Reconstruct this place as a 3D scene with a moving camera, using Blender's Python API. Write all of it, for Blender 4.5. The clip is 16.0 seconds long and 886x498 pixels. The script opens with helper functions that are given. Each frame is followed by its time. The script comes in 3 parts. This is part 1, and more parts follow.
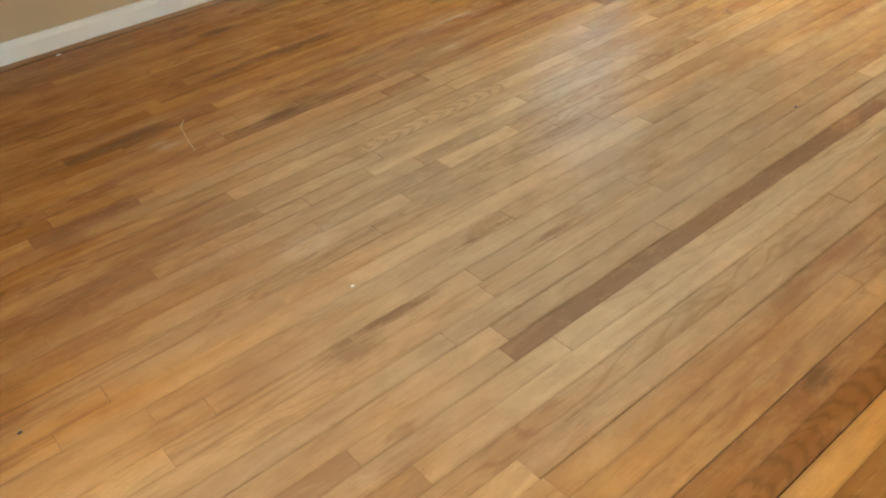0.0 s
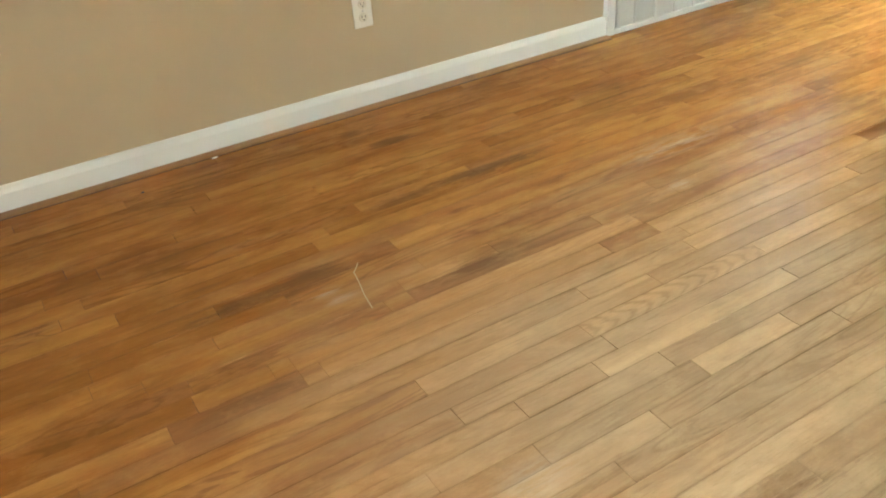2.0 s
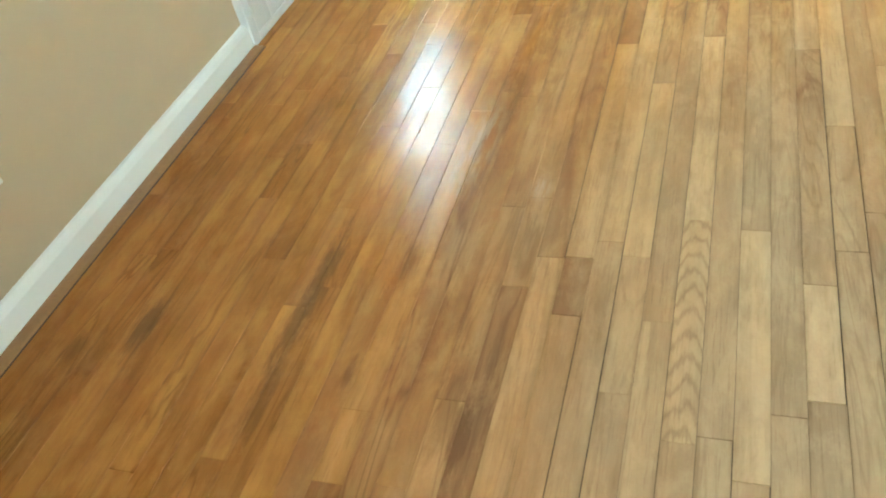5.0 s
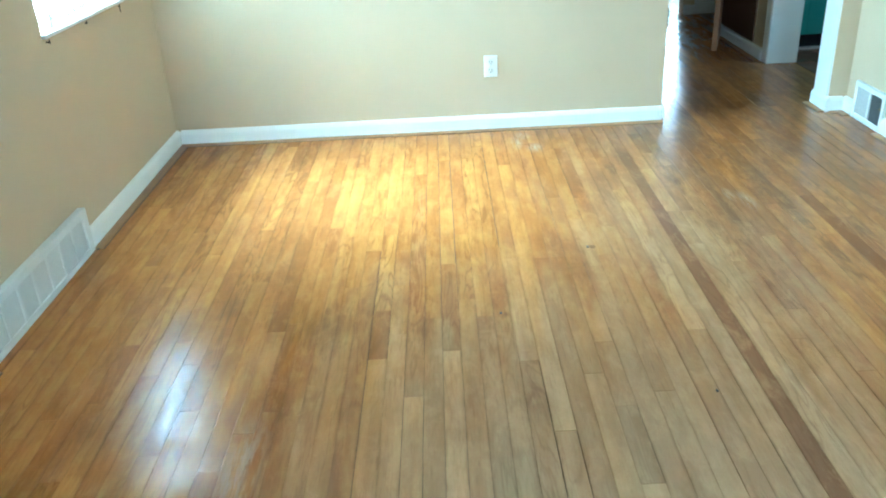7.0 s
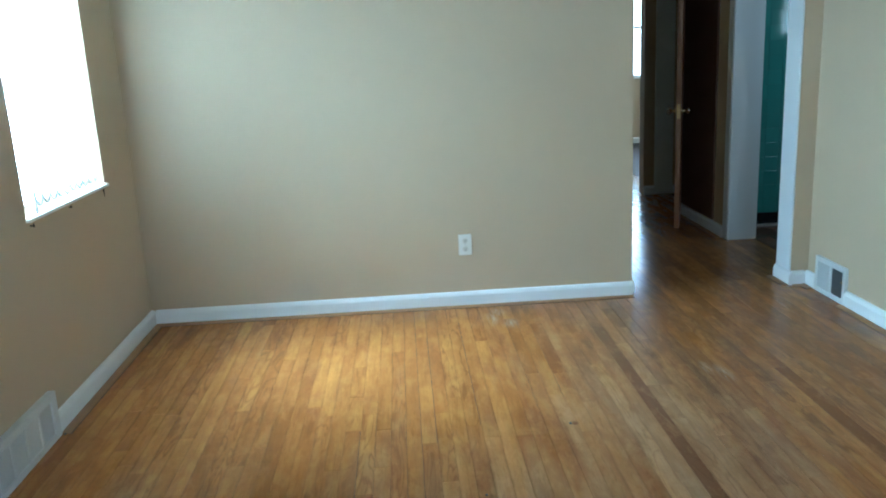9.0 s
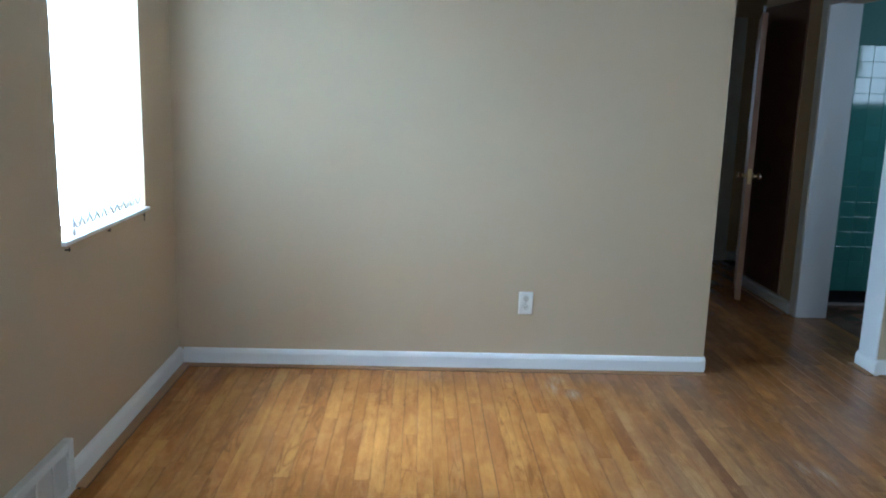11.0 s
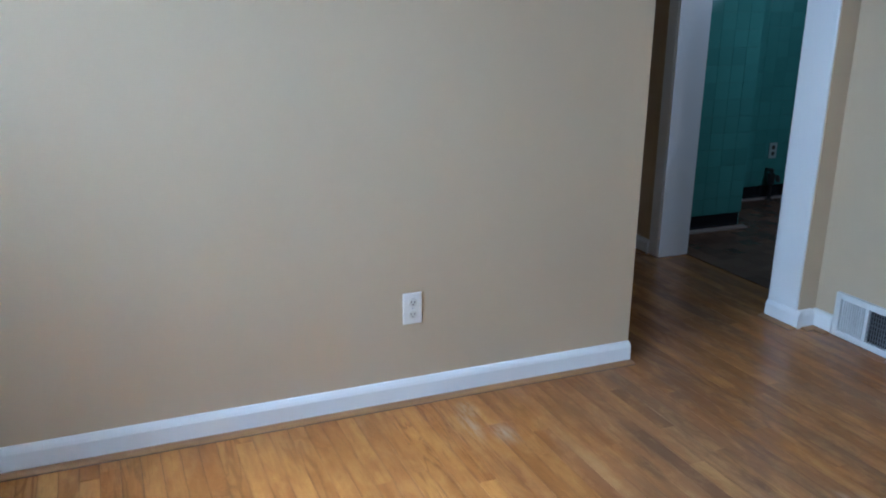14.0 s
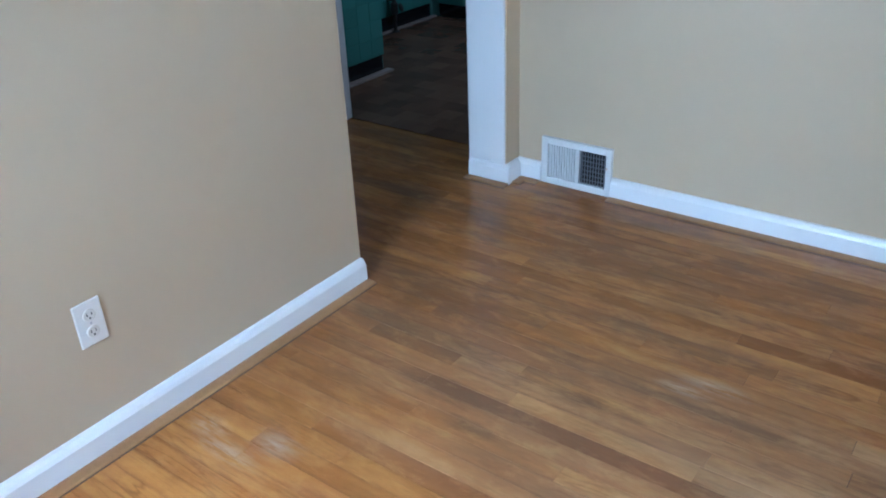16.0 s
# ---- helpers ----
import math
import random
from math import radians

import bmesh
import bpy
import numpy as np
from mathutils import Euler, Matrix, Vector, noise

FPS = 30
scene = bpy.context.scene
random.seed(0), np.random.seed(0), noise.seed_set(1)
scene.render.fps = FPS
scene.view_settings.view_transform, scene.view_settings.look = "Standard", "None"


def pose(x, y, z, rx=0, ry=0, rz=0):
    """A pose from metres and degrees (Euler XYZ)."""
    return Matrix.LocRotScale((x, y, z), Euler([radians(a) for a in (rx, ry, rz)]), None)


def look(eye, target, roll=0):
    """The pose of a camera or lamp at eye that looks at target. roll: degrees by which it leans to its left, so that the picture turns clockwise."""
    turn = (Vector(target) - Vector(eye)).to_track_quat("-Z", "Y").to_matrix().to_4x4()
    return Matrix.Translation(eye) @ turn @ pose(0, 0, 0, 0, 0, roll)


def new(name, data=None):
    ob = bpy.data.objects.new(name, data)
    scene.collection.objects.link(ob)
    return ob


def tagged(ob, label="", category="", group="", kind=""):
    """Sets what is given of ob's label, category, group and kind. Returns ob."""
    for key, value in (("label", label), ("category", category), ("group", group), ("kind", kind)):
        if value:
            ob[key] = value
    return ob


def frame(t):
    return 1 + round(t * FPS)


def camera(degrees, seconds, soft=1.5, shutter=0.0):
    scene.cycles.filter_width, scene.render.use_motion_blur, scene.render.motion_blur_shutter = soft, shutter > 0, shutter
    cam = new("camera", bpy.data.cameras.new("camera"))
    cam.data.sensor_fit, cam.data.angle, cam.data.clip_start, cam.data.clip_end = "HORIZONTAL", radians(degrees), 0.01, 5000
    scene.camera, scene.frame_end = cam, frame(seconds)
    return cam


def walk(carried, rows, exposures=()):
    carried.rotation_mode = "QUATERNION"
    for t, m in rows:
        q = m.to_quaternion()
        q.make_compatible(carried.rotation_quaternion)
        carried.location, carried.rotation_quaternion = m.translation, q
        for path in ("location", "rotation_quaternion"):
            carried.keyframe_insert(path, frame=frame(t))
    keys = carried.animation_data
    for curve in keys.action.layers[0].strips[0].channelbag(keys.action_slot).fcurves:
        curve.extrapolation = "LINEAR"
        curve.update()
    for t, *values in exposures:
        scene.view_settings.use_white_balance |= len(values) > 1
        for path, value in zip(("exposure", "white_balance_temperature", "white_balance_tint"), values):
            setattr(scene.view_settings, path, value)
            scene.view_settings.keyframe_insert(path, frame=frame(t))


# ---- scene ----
cam = camera(56.7, 16.0, 1.9)
PATH = [
    (0, (3.376, -4.822, 1.245), (2.112, -3.857, 0.032), -4.5),
    (0.5, (3.364, -4.759, 1.264), (1.98, -3.819, 0.168), -5.7),
    (1, (3.247, -4.714, 1.246), (1.789, -3.88, 0.16), -6.3),
    (1.5, (2.949, -4.711, 1.25), (1.477, -3.851, 0.205), -8.3),
    (2, (2.664, -4.691, 1.223), (1.203, -3.87, 0.13), -4.3),
    (2.5, (2.383, -4.587, 1.23), (0.909, -3.956, 0.034), -3.4),
    (3, (2.195, -4.591, 1.213), (0.81, -3.979, -0.094), -5.2),
    (3.5, (1.994, -4.672, 1.192), (0.804, -3.802, -0.159), -7.4),
    (4, (1.792, -4.582, 1.174), (0.73, -3.638, -0.234), -8.4),
    (4.5, (1.676, -4.496, 1.194), (0.729, -3.436, -0.214), -12.4),
    (5, (1.578, -4.527, 1.258), (0.94, -3.177, -0.072), -13.9),
    (5.2, (1.555, -4.544, 1.288), (1.051, -3.112, -0.015), -13.3),
    (7.3, (1.535, -4.565, 1.459), (1.585, -2.714, 0.704), -2.8),
    (7.5, (1.5, -4.56, 1.441), (1.605, -2.679, 0.768), -2.9),
    (8, (1.509, -4.558, 1.464), (1.678, -2.639, 0.925), -3.0),
    (8.5, (1.499, -4.564, 1.465), (1.644, -2.632, 0.969), -3.1),
    (9, (1.493, -4.569, 1.468), (1.575, -2.629, 0.99), -2.8),
    (9.5, (1.435, -4.574, 1.46), (1.404, -2.625, 1.015), -2.3),
    (9.7, (1.417, -4.575, 1.427), (1.324, -2.627, 0.984), -2.2),
    (11.8, (0.923, -3.862, 1.456), (1.091, -1.875, 1.104), 2.6),
    (11.9, (0.882, -3.828, 1.455), (1.061, -1.843, 1.083), 1.9),
    (12, (0.879, -3.758, 1.456), (1.056, -1.775, 1.067), 2.8),
    (12.5, (0.822, -3.46, 1.461), (1.015, -1.52, 1.015), 2.1),
    (13, (0.729, -3.221, 1.46), (1.129, -1.325, 0.966), 1.4),
    (13.5, (0.705, -2.986, 1.457), (1.329, -1.155, 0.948), 1.6),
    (14, (0.81, -2.638, 1.433), (1.561, -0.876, 0.859), 0.7),
    (14.5, (0.799, -2.357, 1.412), (1.708, -0.712, 0.728), 0.1),
    (15, (0.802, -2.081, 1.39), (1.96, -0.645, 0.617), 0.8),
    (15.5, (0.964, -1.815, 1.371), (2.249, -0.558, 0.495), -2.3),
    (16, (0.99, -1.719, 1.448), (2.389, -0.658, 0.491), -2.4),
]
EXPOSURES = [(0, 1.33, 6150, 8), (1.0, 1.40, 5850, 4), (2.5, 1.75, 6000, 0), (3.7, 1.81, 5650, -4), (5.2, 1.72, 5250, -9), (7.3, 1.06, 4390, -13), (8.2, 0.31, 4520, -7), (9.7, -0.03, 4590, 1), (12, -0.38, 4820, 15), (14, -0.26, 4740, 17), (16, 0.12, 4660, 16)]
walk(cam, [(t, look(eye, target, roll)) for t, eye, target, roll in PATH], EXPOSURES)

# ---- world and large lights ----
world = bpy.data.worlds.new("sky")
scene.world = world
world.use_nodes = True
sky = world.node_tree.nodes.new("ShaderNodeTexSky")
sky.sky_type, sky.sun_disc = "NISHITA", False
sky.sun_elevation, sky.sun_rotation = radians(40), radians(150)
world.node_tree.links.new(sky.outputs[0], world.node_tree.nodes["Background"].inputs[0])
world.node_tree.nodes["Background"].inputs[1].default_value = 0.12


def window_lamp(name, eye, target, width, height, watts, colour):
    """Area lamp standing for daylight in a window's opening, seen or added."""
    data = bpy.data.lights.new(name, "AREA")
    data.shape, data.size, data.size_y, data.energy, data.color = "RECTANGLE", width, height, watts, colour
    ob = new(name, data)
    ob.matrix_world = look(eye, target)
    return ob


west = window_lamp("daylight_west", (-0.62, -0.93, 1.52), (1.6, -0.95, 0.95), 1.2, 1.3, 395, (0.85, 0.97, 1.0))
west.data.spread = radians(75)
high = window_lamp("daylight_west_sky", (-1.25, -0.95, 2.75), (0.9, -1.10, 0.4), 1.3, 0.9, 510, (0.93, 0.98, 1.0))
high.data.spread = radians(60)
# fill lamp in an added, unseen opening, to brighten the room from the south
window_lamp("fill_south", (2.90, -6.53, 1.42), (2.9, -4.2, 0.3), 1.35, 1.25, 18, (1.0, 0.96, 0.88))
window_lamp("daylight_far", (4.1, 7.22, 1.45), (3.4, 3.0, 0.6), 1.5, 1.1, 75, (0.90, 0.96, 1.0))
window_lamp("daylight_bath", (5.35, 0.06, 1.75), (5.1, 2.2, 1.2), 0.6, 0.6, 10, (0.9, 1.0, 1.0))


# ---- materials ----
class Nodes:
    """Short hand for building one node material."""

    def __init__(self, name):
        self.m = bpy.data.materials.new(name)
        self.m.use_nodes = True
        self.t = self.m.node_tree
        self.b = self.t.nodes["Principled BSDF"]

    def put(self, socket, value):
        if isinstance(value, bpy.types.NodeSocket):
            self.t.links.new(value, socket)
        else:
            socket.default_value = value

    def node(self, kind, out=0, inputs=None, **attrs):
        n = self.t.nodes.new("ShaderNode" + kind)
        for k, v in attrs.items():
            setattr(n, k, v)
        for k, v in (inputs or {}).items():
            self.put(n.inputs[k], v)
        return n.outputs[out]

    def math(self, op, a, b=0.0, c=None):
        ins = {0: a, 1: b}
        if c is not None:
            ins[2] = c
        return self.node("Math", 0, ins, operation=op)

    def vec(self, op, a, b):
        return self.node("VectorMath", 0, {0: a, 1: b}, operation=op)

    def noise(self, vector, scale, detail=4.0, rough=0.55, distortion=0.0):
        return self.node("TexNoise", 0, {"Vector": vector, "Scale": scale, "Detail": detail, "Roughness": rough, "Distortion": distortion})

    def ramp(self, fac, a, b):
        return self.node("MapRange", 0, {0: fac, 1: a, 2: b, 3: 0.0, 4: 1.0})

    def mix(self, fac, a, b, blend="MIX"):
        n = self.t.nodes.new("ShaderNodeMix")
        n.data_type, n.blend_type = "RGBA", blend
        self.put(n.inputs[0], fac)
        self.put(n.inputs[6], a)
        self.put(n.inputs[7], b)
        return n.outputs[2]

    def place(self):
        return self.node("NewGeometry", 0)

    def bump(self, height, strength=0.3, distance=0.002):
        self.put(self.b.inputs["Normal"], self.node("Bump", 0, {"Height": height, "Strength": strength, "Distance": distance}))

    def set(self, **kw):
        for k, v in kw.items():
            self.put(self.b.inputs[k.replace("_", " ")], v)
        return self.m


def rgb(r, g, b):
    return (r, g, b, 1.0)


def painted(name, colour, rough=0.6, mottle=0.05, orange_peel=0.25):
    """Wall or trim paint: roller texture, faint unevenness."""
    n = Nodes(name)
    p = n.place()
    big = n.noise(p, 1.3, 3)
    fine = n.noise(p, 260, 2)
    dark = rgb(*(c * (1 - mottle * 2) for c in colour[:3]))
    n.set(Base_Color=n.mix(big, colour, dark), Roughness=n.math("MULTIPLY_ADD", fine, 0.12, rough - 0.06))
    n.bump(n.math("ADD", n.math("MULTIPLY", fine, 0.4), n.noise(p, 45, 3)), orange_peel, 0.0012)
    return n.m


# old marks on the floor: x, y, half width, half length
DARK_MARKS = [(0.935, -4.24, 0.034, 0.24), (1.145, -3.72, 0.026, 0.12), (2.10, -3.70, 0.016, 0.10), (2.22, -3.60, 0.018, 0.13), (2.19, -4.07, 0.018, 0.16),
              (0.34, -3.55, 0.03, 0.10), (0.71, -3.45, 0.03, 0.33), (2.106, -1.61, 0.018, 0.02), (1.72, -2.11, 0.015, 0.03), (2.93, -3.57, 0.03, 0.06),
              (2.45, -0.60, 0.05, 0.16), (0.92, -4.13, 0.03, 0.12), (2.75, -1.25, 0.03, 0.30), (2.62, -0.95, 0.03, 0.16), (2.35, -0.75, 0.03, 0.10)]
WALKED_MARKS = [(0.95, -4.14, 0.035, 0.17), (1.17, -3.55, 0.022, 0.14), (0.73, -3.70, 0.015, 0.14), (0.91, -3.29, 0.030, 0.07), (0.71, -3.70, 0.022, 0.15), (1.17, -3.66, 0.028, 0.18), (0.20, -3.64, 0.030, 0.05), (0.88, -3.62, 0.018, 0.05), (2.08, -3.70, 0.030, 0.08), (2.20, -3.49, 0.025, 0.09), (2.20, -3.17, 0.022, 0.07),
                (2.47, -4.26, 0.020, 0.04), (2.22, -4.20, 0.050, 0.09), (1.11, -3.67, 0.030, 0.16), (1.28, -4.39, 0.030, 0.21), (1.11, -2.14, 0.120, 0.17), (0.73, -1.96, 0.050, 0.10), (1.44, -2.16, 0.040, 0.14), (2.79, -0.73, 0.022, 0.21), (2.78, -1.21, 0.030, 0.14), (3.37, 0.12, 0.040, 0.12)]
PALE_MARKS = [(1.82, -4.05, 0.07, 0.12), (0.96, -2.85, 0.07, 0.28), (1.97, -0.17, 0.05, 0.08), (2.02, -0.37, 0.06, 0.10), (2.805, -1.15, 0.03, 0.10),
              (1.02, -4.12, 0.03, 0.05), (1.16, -3.02, 0.03, 0.06), (1.93, -0.28, 0.04, 0.14), (2.86, -1.22, 0.04, 0.14), (1.07, -4.10, 0.025, 0.06)]


def marks(n, p, rows, rag):
    """Mask of ragged patches."""
    total = None
    for x, y, rx, ry in rows:
        d = n.node("VectorMath", "Value", {0: n.vec("MULTIPLY", n.vec("SUBTRACT", p, (x, y, 0)), (1 / rx, 1 / ry, 0))}, operation="LENGTH")
        m = n.ramp(n.math("ADD", d, n.math("MULTIPLY", n.math("SUBTRACT", rag, 0.5), 2.8)), 1.05, 0.40)
        total = m if total is None else n.math("MAXIMUM", total, m)
    return total


def wood_floor(name, joined):
    """Old oak strip floor: orange varnish, worn grey where people walk."""
    n = Nodes(name)
    p = n.place()
    if joined:
        rnd = n.node("NewGeometry", "Random Per Island")
        tone = n.math("MULTIPLY_ADD", n.math("FRACT", n.math("MULTIPLY", rnd, 7.31)), 0.6, 0.25)
    else:
        info = n.t.nodes.new("ShaderNodeObjectInfo")
        rnd = info.outputs["Random"]
        split = n.t.nodes.new("ShaderNodeSeparateColor")
        n.put(split.inputs[0], info.outputs["Color"])
        tone, arched = split.outputs[0], split.outputs[1]
    off = n.node("CombineXYZ", 0, {0: n.math("MULTIPLY", rnd, 31.0), 1: n.math("MULTIPLY", rnd, 57.0), 2: n.math("MULTIPLY", rnd, 13.0)})
    q = n.vec("ADD", p, off)
    hue = n.math("FRACT", n.math("MULTIPLY", rnd, 23.7))
    pick = n.math("FRACT", n.math("MULTIPLY", rnd, 41.3))
    hue = n.math("MULTIPLY", hue, n.ramp(tone, 0.0, 0.25))
    figured = n.ramp(pick, 0.55, 1.0)
    figure = n.noise(n.vec("MULTIPLY", q, (12.0, 1.5, 1.0)), 1.0, 3, 0.45, 0.9)
    rings = n.math("POWER", n.math("MULTIPLY_ADD", n.math("SINE", n.math("MULTIPLY", figure, 42.0)), 0.5, 0.5), 5.0)
    rings = n.math("MULTIPLY", rings, n.math("MULTIPLY_ADD", figured, 0.95, 0.14))
    if not joined:
        # flat-sawn boards: arches nested along the length
        local = n.t.nodes.new("ShaderNodeSeparateXYZ")
        n.put(local.inputs[0], n.node("TexCoord", "Object"))
        wob = n.noise(n.vec("MULTIPLY", q, (30.0, 6.0, 1.0)), 1.0, 4, 0.6)
        arch = n.math("MULTIPLY_ADD", n.math("MULTIPLY", local.outputs[0], local.outputs[0]), 46.0, local.outputs[1])
        arch = n.math("MULTIPLY_ADD", n.math("SUBTRACT", wob, 0.5), 0.11, arch)
        vees = n.math("POWER", n.math("MULTIPLY_ADD", n.math("SINE", n.math("MULTIPLY", arch, 112.0)), 0.5, 0.5), 2.5)
        rings = n.mix(arched, rings, vees)
    dashes = n.noise(n.vec("MULTIPLY", q, (200.0, 10.0, 1.0)), 1.0, 4, 0.65)
    pores = n.math("MULTIPLY", n.ramp(dashes, 0.54, 0.63), n.ramp(n.noise(n.vec("MULTIPLY", q, (20.0, 2.5, 1.0)), 1.0, 3), 0.36, 0.60))
    streak = n.noise(n.vec("MULTIPLY", q, (26.0, 1.0, 1.0)), 1.0, 4, 0.55, 0.3)
    cloud = n.noise(n.vec("MULTIPLY", q, (7.0, 1.6, 1.0)), 1.0, 4, 0.6)
    speck = n.noise(p, 160, 3, 0.6)
    # varnished colour of the board
    light = n.mix(tone, rgb(0.200, 0.064, 0.013), rgb(0.572, 0.270, 0.062))
    light = n.mix(n.math("MULTIPLY", hue, 0.35), light, rgb(0.40, 0.150, 0.036))
    body = n.mix(n.math("MULTIPLY", n.ramp(streak, 0.46, 0.74), 0.38), light, rgb(0.20, 0.068, 0.015))
    body = n.mix(n.math("MULTIPLY", n.ramp(cloud, 0.47, 0.62), 0.36), body, rgb(0.160, 0.052, 0.013))
    body = n.mix(n.math("MULTIPLY", rings, 0.46), body, rgb(0.115, 0.038, 0.011))
    body = n.mix(n.math("MULTIPLY", pores, 0.30), body, rgb(0.13, 0.05, 0.016))
    # bare, greyed wood where the varnish is gone
    grey = n.mix(tone, rgb(0.205, 0.130, 0.078), rgb(0.615, 0.450, 0.268))
    grey = n.mix(n.math("MULTIPLY", hue, 0.30), grey, rgb(0.36, 0.27, 0.155))
    grey = n.mix(n.math("MULTIPLY", n.ramp(streak, 0.46, 0.76), 0.28), grey, rgb(0.24, 0.150, 0.075))
    grey = n.mix(n.math("MULTIPLY", rings, 0.36), grey, rgb(0.17, 0.095, 0.042))
    grey = n.mix(n.math("MULTIPLY", pores, 0.26), grey, rgb(0.13, 0.08, 0.045))
    xyz = n.t.nodes.new("ShaderNodeSeparateXYZ")
    n.put(xyz.inputs[0], p)
    x, y = xyz.outputs[0], xyz.outputs[1]
    blot = n.noise(n.vec("MULTIPLY", p, (7.0, 1.0, 1.0)), 1.2, 5, 0.6)
    # worn from about a metre off the west wall, south of the window, and along the way to the hall
    wear = n.math("MULTIPLY", n.math("MULTIPLY", n.ramp(x, 0.70, 1.60), n.ramp(y, -1.3, -3.1)), n.ramp(y, -5.0, -3.8))
    lane = n.math("MULTIPLY", n.ramp(x, 1.7, 2.4), n.math("MULTIPLY", n.ramp(y, 0.2, -1.6), 0.62))
    wear = n.math("MULTIPLY", n.math("MAXIMUM", wear, lane), n.ramp(x, 3.10, 2.55))
    wear = n.math("ADD", wear, n.math("MULTIPLY", n.math("SUBTRACT", blot, 0.5), 0.9))
    wear = n.ramp(n.math("ADD", wear, n.math("MULTIPLY", n.math("SUBTRACT", hue, 0.5), 0.12)), 0.10, 1.05)
    colour = n.mix(n.math("MULTIPLY", wear, 0.9), body, grey)
    old = n.noise(n.vec("ADD", n.vec("MULTIPLY", p, (5.5, 1.5, 1.0)), n.vec("MULTIPLY", off, (0.004, 0.006, 0.0))), 1.0, 5, 0.62)
    colour = n.mix(n.math("MULTIPLY", n.math("MULTIPLY", n.ramp(old, 0.52, 0.64), n.ramp(wear, 0.8, 0.2)), 0.42), colour, rgb(0.215, 0.066, 0.018))
    # old stains, ragged along the grain
    rag = n.noise(n.vec("MULTIPLY", q, (44.0, 5.0, 1.0)), 1.0, 6, 0.75)
    stain = n.math("MULTIPLY", n.ramp(n.noise(n.vec("MULTIPLY", p, (5.0, 1.3, 1.0)), 1.1, 6, 0.68), 0.55, 0.80), 0.60)
    stain = n.math("MAXIMUM", stain, n.math("MULTIPLY", marks(n, p, DARK_MARKS, rag), 0.74))
    stain = n.math("MAXIMUM", stain, n.math("MULTIPLY", marks(n, p, WALKED_MARKS, rag), 0.45))
    colour = n.mix(stain, colour, rgb(0.125, 0.056, 0.024))
    # patchy dirt tint that also paints the hall side's dimness into the colour
    shade_grime = n.math("MULTIPLY", n.math("MULTIPLY", n.ramp(x, 1.9, 2.6), n.ramp(y, -2.4, -1.0)), n.ramp(n.noise(n.vec("MULTIPLY", p, (6.0, 1.6, 1.0)), 1.3, 5, 0.65), 0.28, 0.66))
    colour = n.mix(n.math("MULTIPLY", shade_grime, n.math("MULTIPLY_ADD", pick, 0.46, 0.36)), colour, rgb(0.150, 0.086, 0.045))
    across = n.math("ABSOLUTE", n.node("Attribute", "Fac", None, attribute_name="across"))
    seam = n.math("MULTIPLY", n.ramp(across, 0.72, 1.0), n.ramp(n.noise(n.vec("MULTIPLY", q, (3.0, 2.2, 1.0)), 1.0, 5, 0.7), 0.42, 0.66))
    colour = n.mix(n.math("MULTIPLY", seam, 0.44), colour, rgb(0.085, 0.042, 0.020))
    dirt = n.math("MULTIPLY", n.ramp(n.noise(n.vec("MULTIPLY", q, (38.0, 2.0, 1.0)), 1.0, 5, 0.7), 0.56, 0.72), n.ramp(n.noise(p, 1.7, 4, 0.6), 0.42, 0.62))
    colour = n.mix(n.math("MULTIPLY", dirt, 0.38), colour, rgb(0.125, 0.070, 0.036))
    smear = n.ramp(n.noise(n.vec("MULTIPLY", p, (2.6, 1.5, 1.0)), 1.0, 6, 0.72), 0.50, 0.70)
    colour = n.mix(n.math("MULTIPLY", n.math("MULTIPLY", smear, n.math("MULTIPLY_ADD", wear, 0.6, 0.4)), 0.24), colour, rgb(0.190, 0.118, 0.062))
    mottle = n.noise(n.vec("MULTIPLY", q, (15.0, 6.0, 1.0)), 1.0, 6, 0.72, 0.4)
    colour = n.mix(n.math("MULTIPLY", n.ramp(mottle, 0.47, 0.66), 0.24), colour, n.mix(wear, rgb(0.17, 0.060, 0.014), rgb(0.24, 0.150, 0.080)))
    colour = n.mix(n.math("MULTIPLY", n.ramp(mottle, 0.50, 0.34), 0.22), colour, n.mix(wear, rgb(0.56, 0.29, 0.080), rgb(0.66, 0.47, 0.27)))
    colour = n.mix(n.math("MULTIPLY", speck, 0.16), colour, rgb(0.20, 0.11, 0.05))
    scuff = n.math("MULTIPLY", marks(n, p, PALE_MARKS, rag), n.ramp(rag, 0.42, 0.62))
    colour = n.mix(n.math("MULTIPLY", scuff, 0.36), colour, rgb(0.62, 0.53, 0.42))
    # varnish still glossy on the boards along the west wall
    bare = n.ramp(x, 0.9603, 0.9607)
    rough = n.math("ADD", 0.165, n.math("MULTIPLY", n.noise(p, 18, 4), 0.03))
    dull = n.ramp(n.noise(n.vec("MULTIPLY", p, (30.0, 10.0, 1.0)), 1.0, 6, 0.74), 0.47, 0.57)
    rough = n.math("MULTIPLY_ADD", dull, 0.07, rough)
    # dull where it is worn, glossier towards the hall
    hall = n.math("MAXIMUM", n.math("MULTIPLY", n.ramp(x, 2.2, 2.8), n.ramp(y, -2.6, -1.8)), n.ramp(y, -0.3, 0.1))
    worn = n.math("MULTIPLY_ADD", n.noise(p, 9, 5), 0.03, 0.222)
    worn = n.math("SUBTRACT", worn, n.math("MULTIPLY", hall, 0.05))
    rough = n.mix(bare, rough, worn)
    shine = n.math("MULTIPLY", n.math("MULTIPLY_ADD", n.ramp(x, 0.99, 0.76), 0.11, 0.05), n.math("MULTIPLY_ADD", dull, -0.78, 1.0))
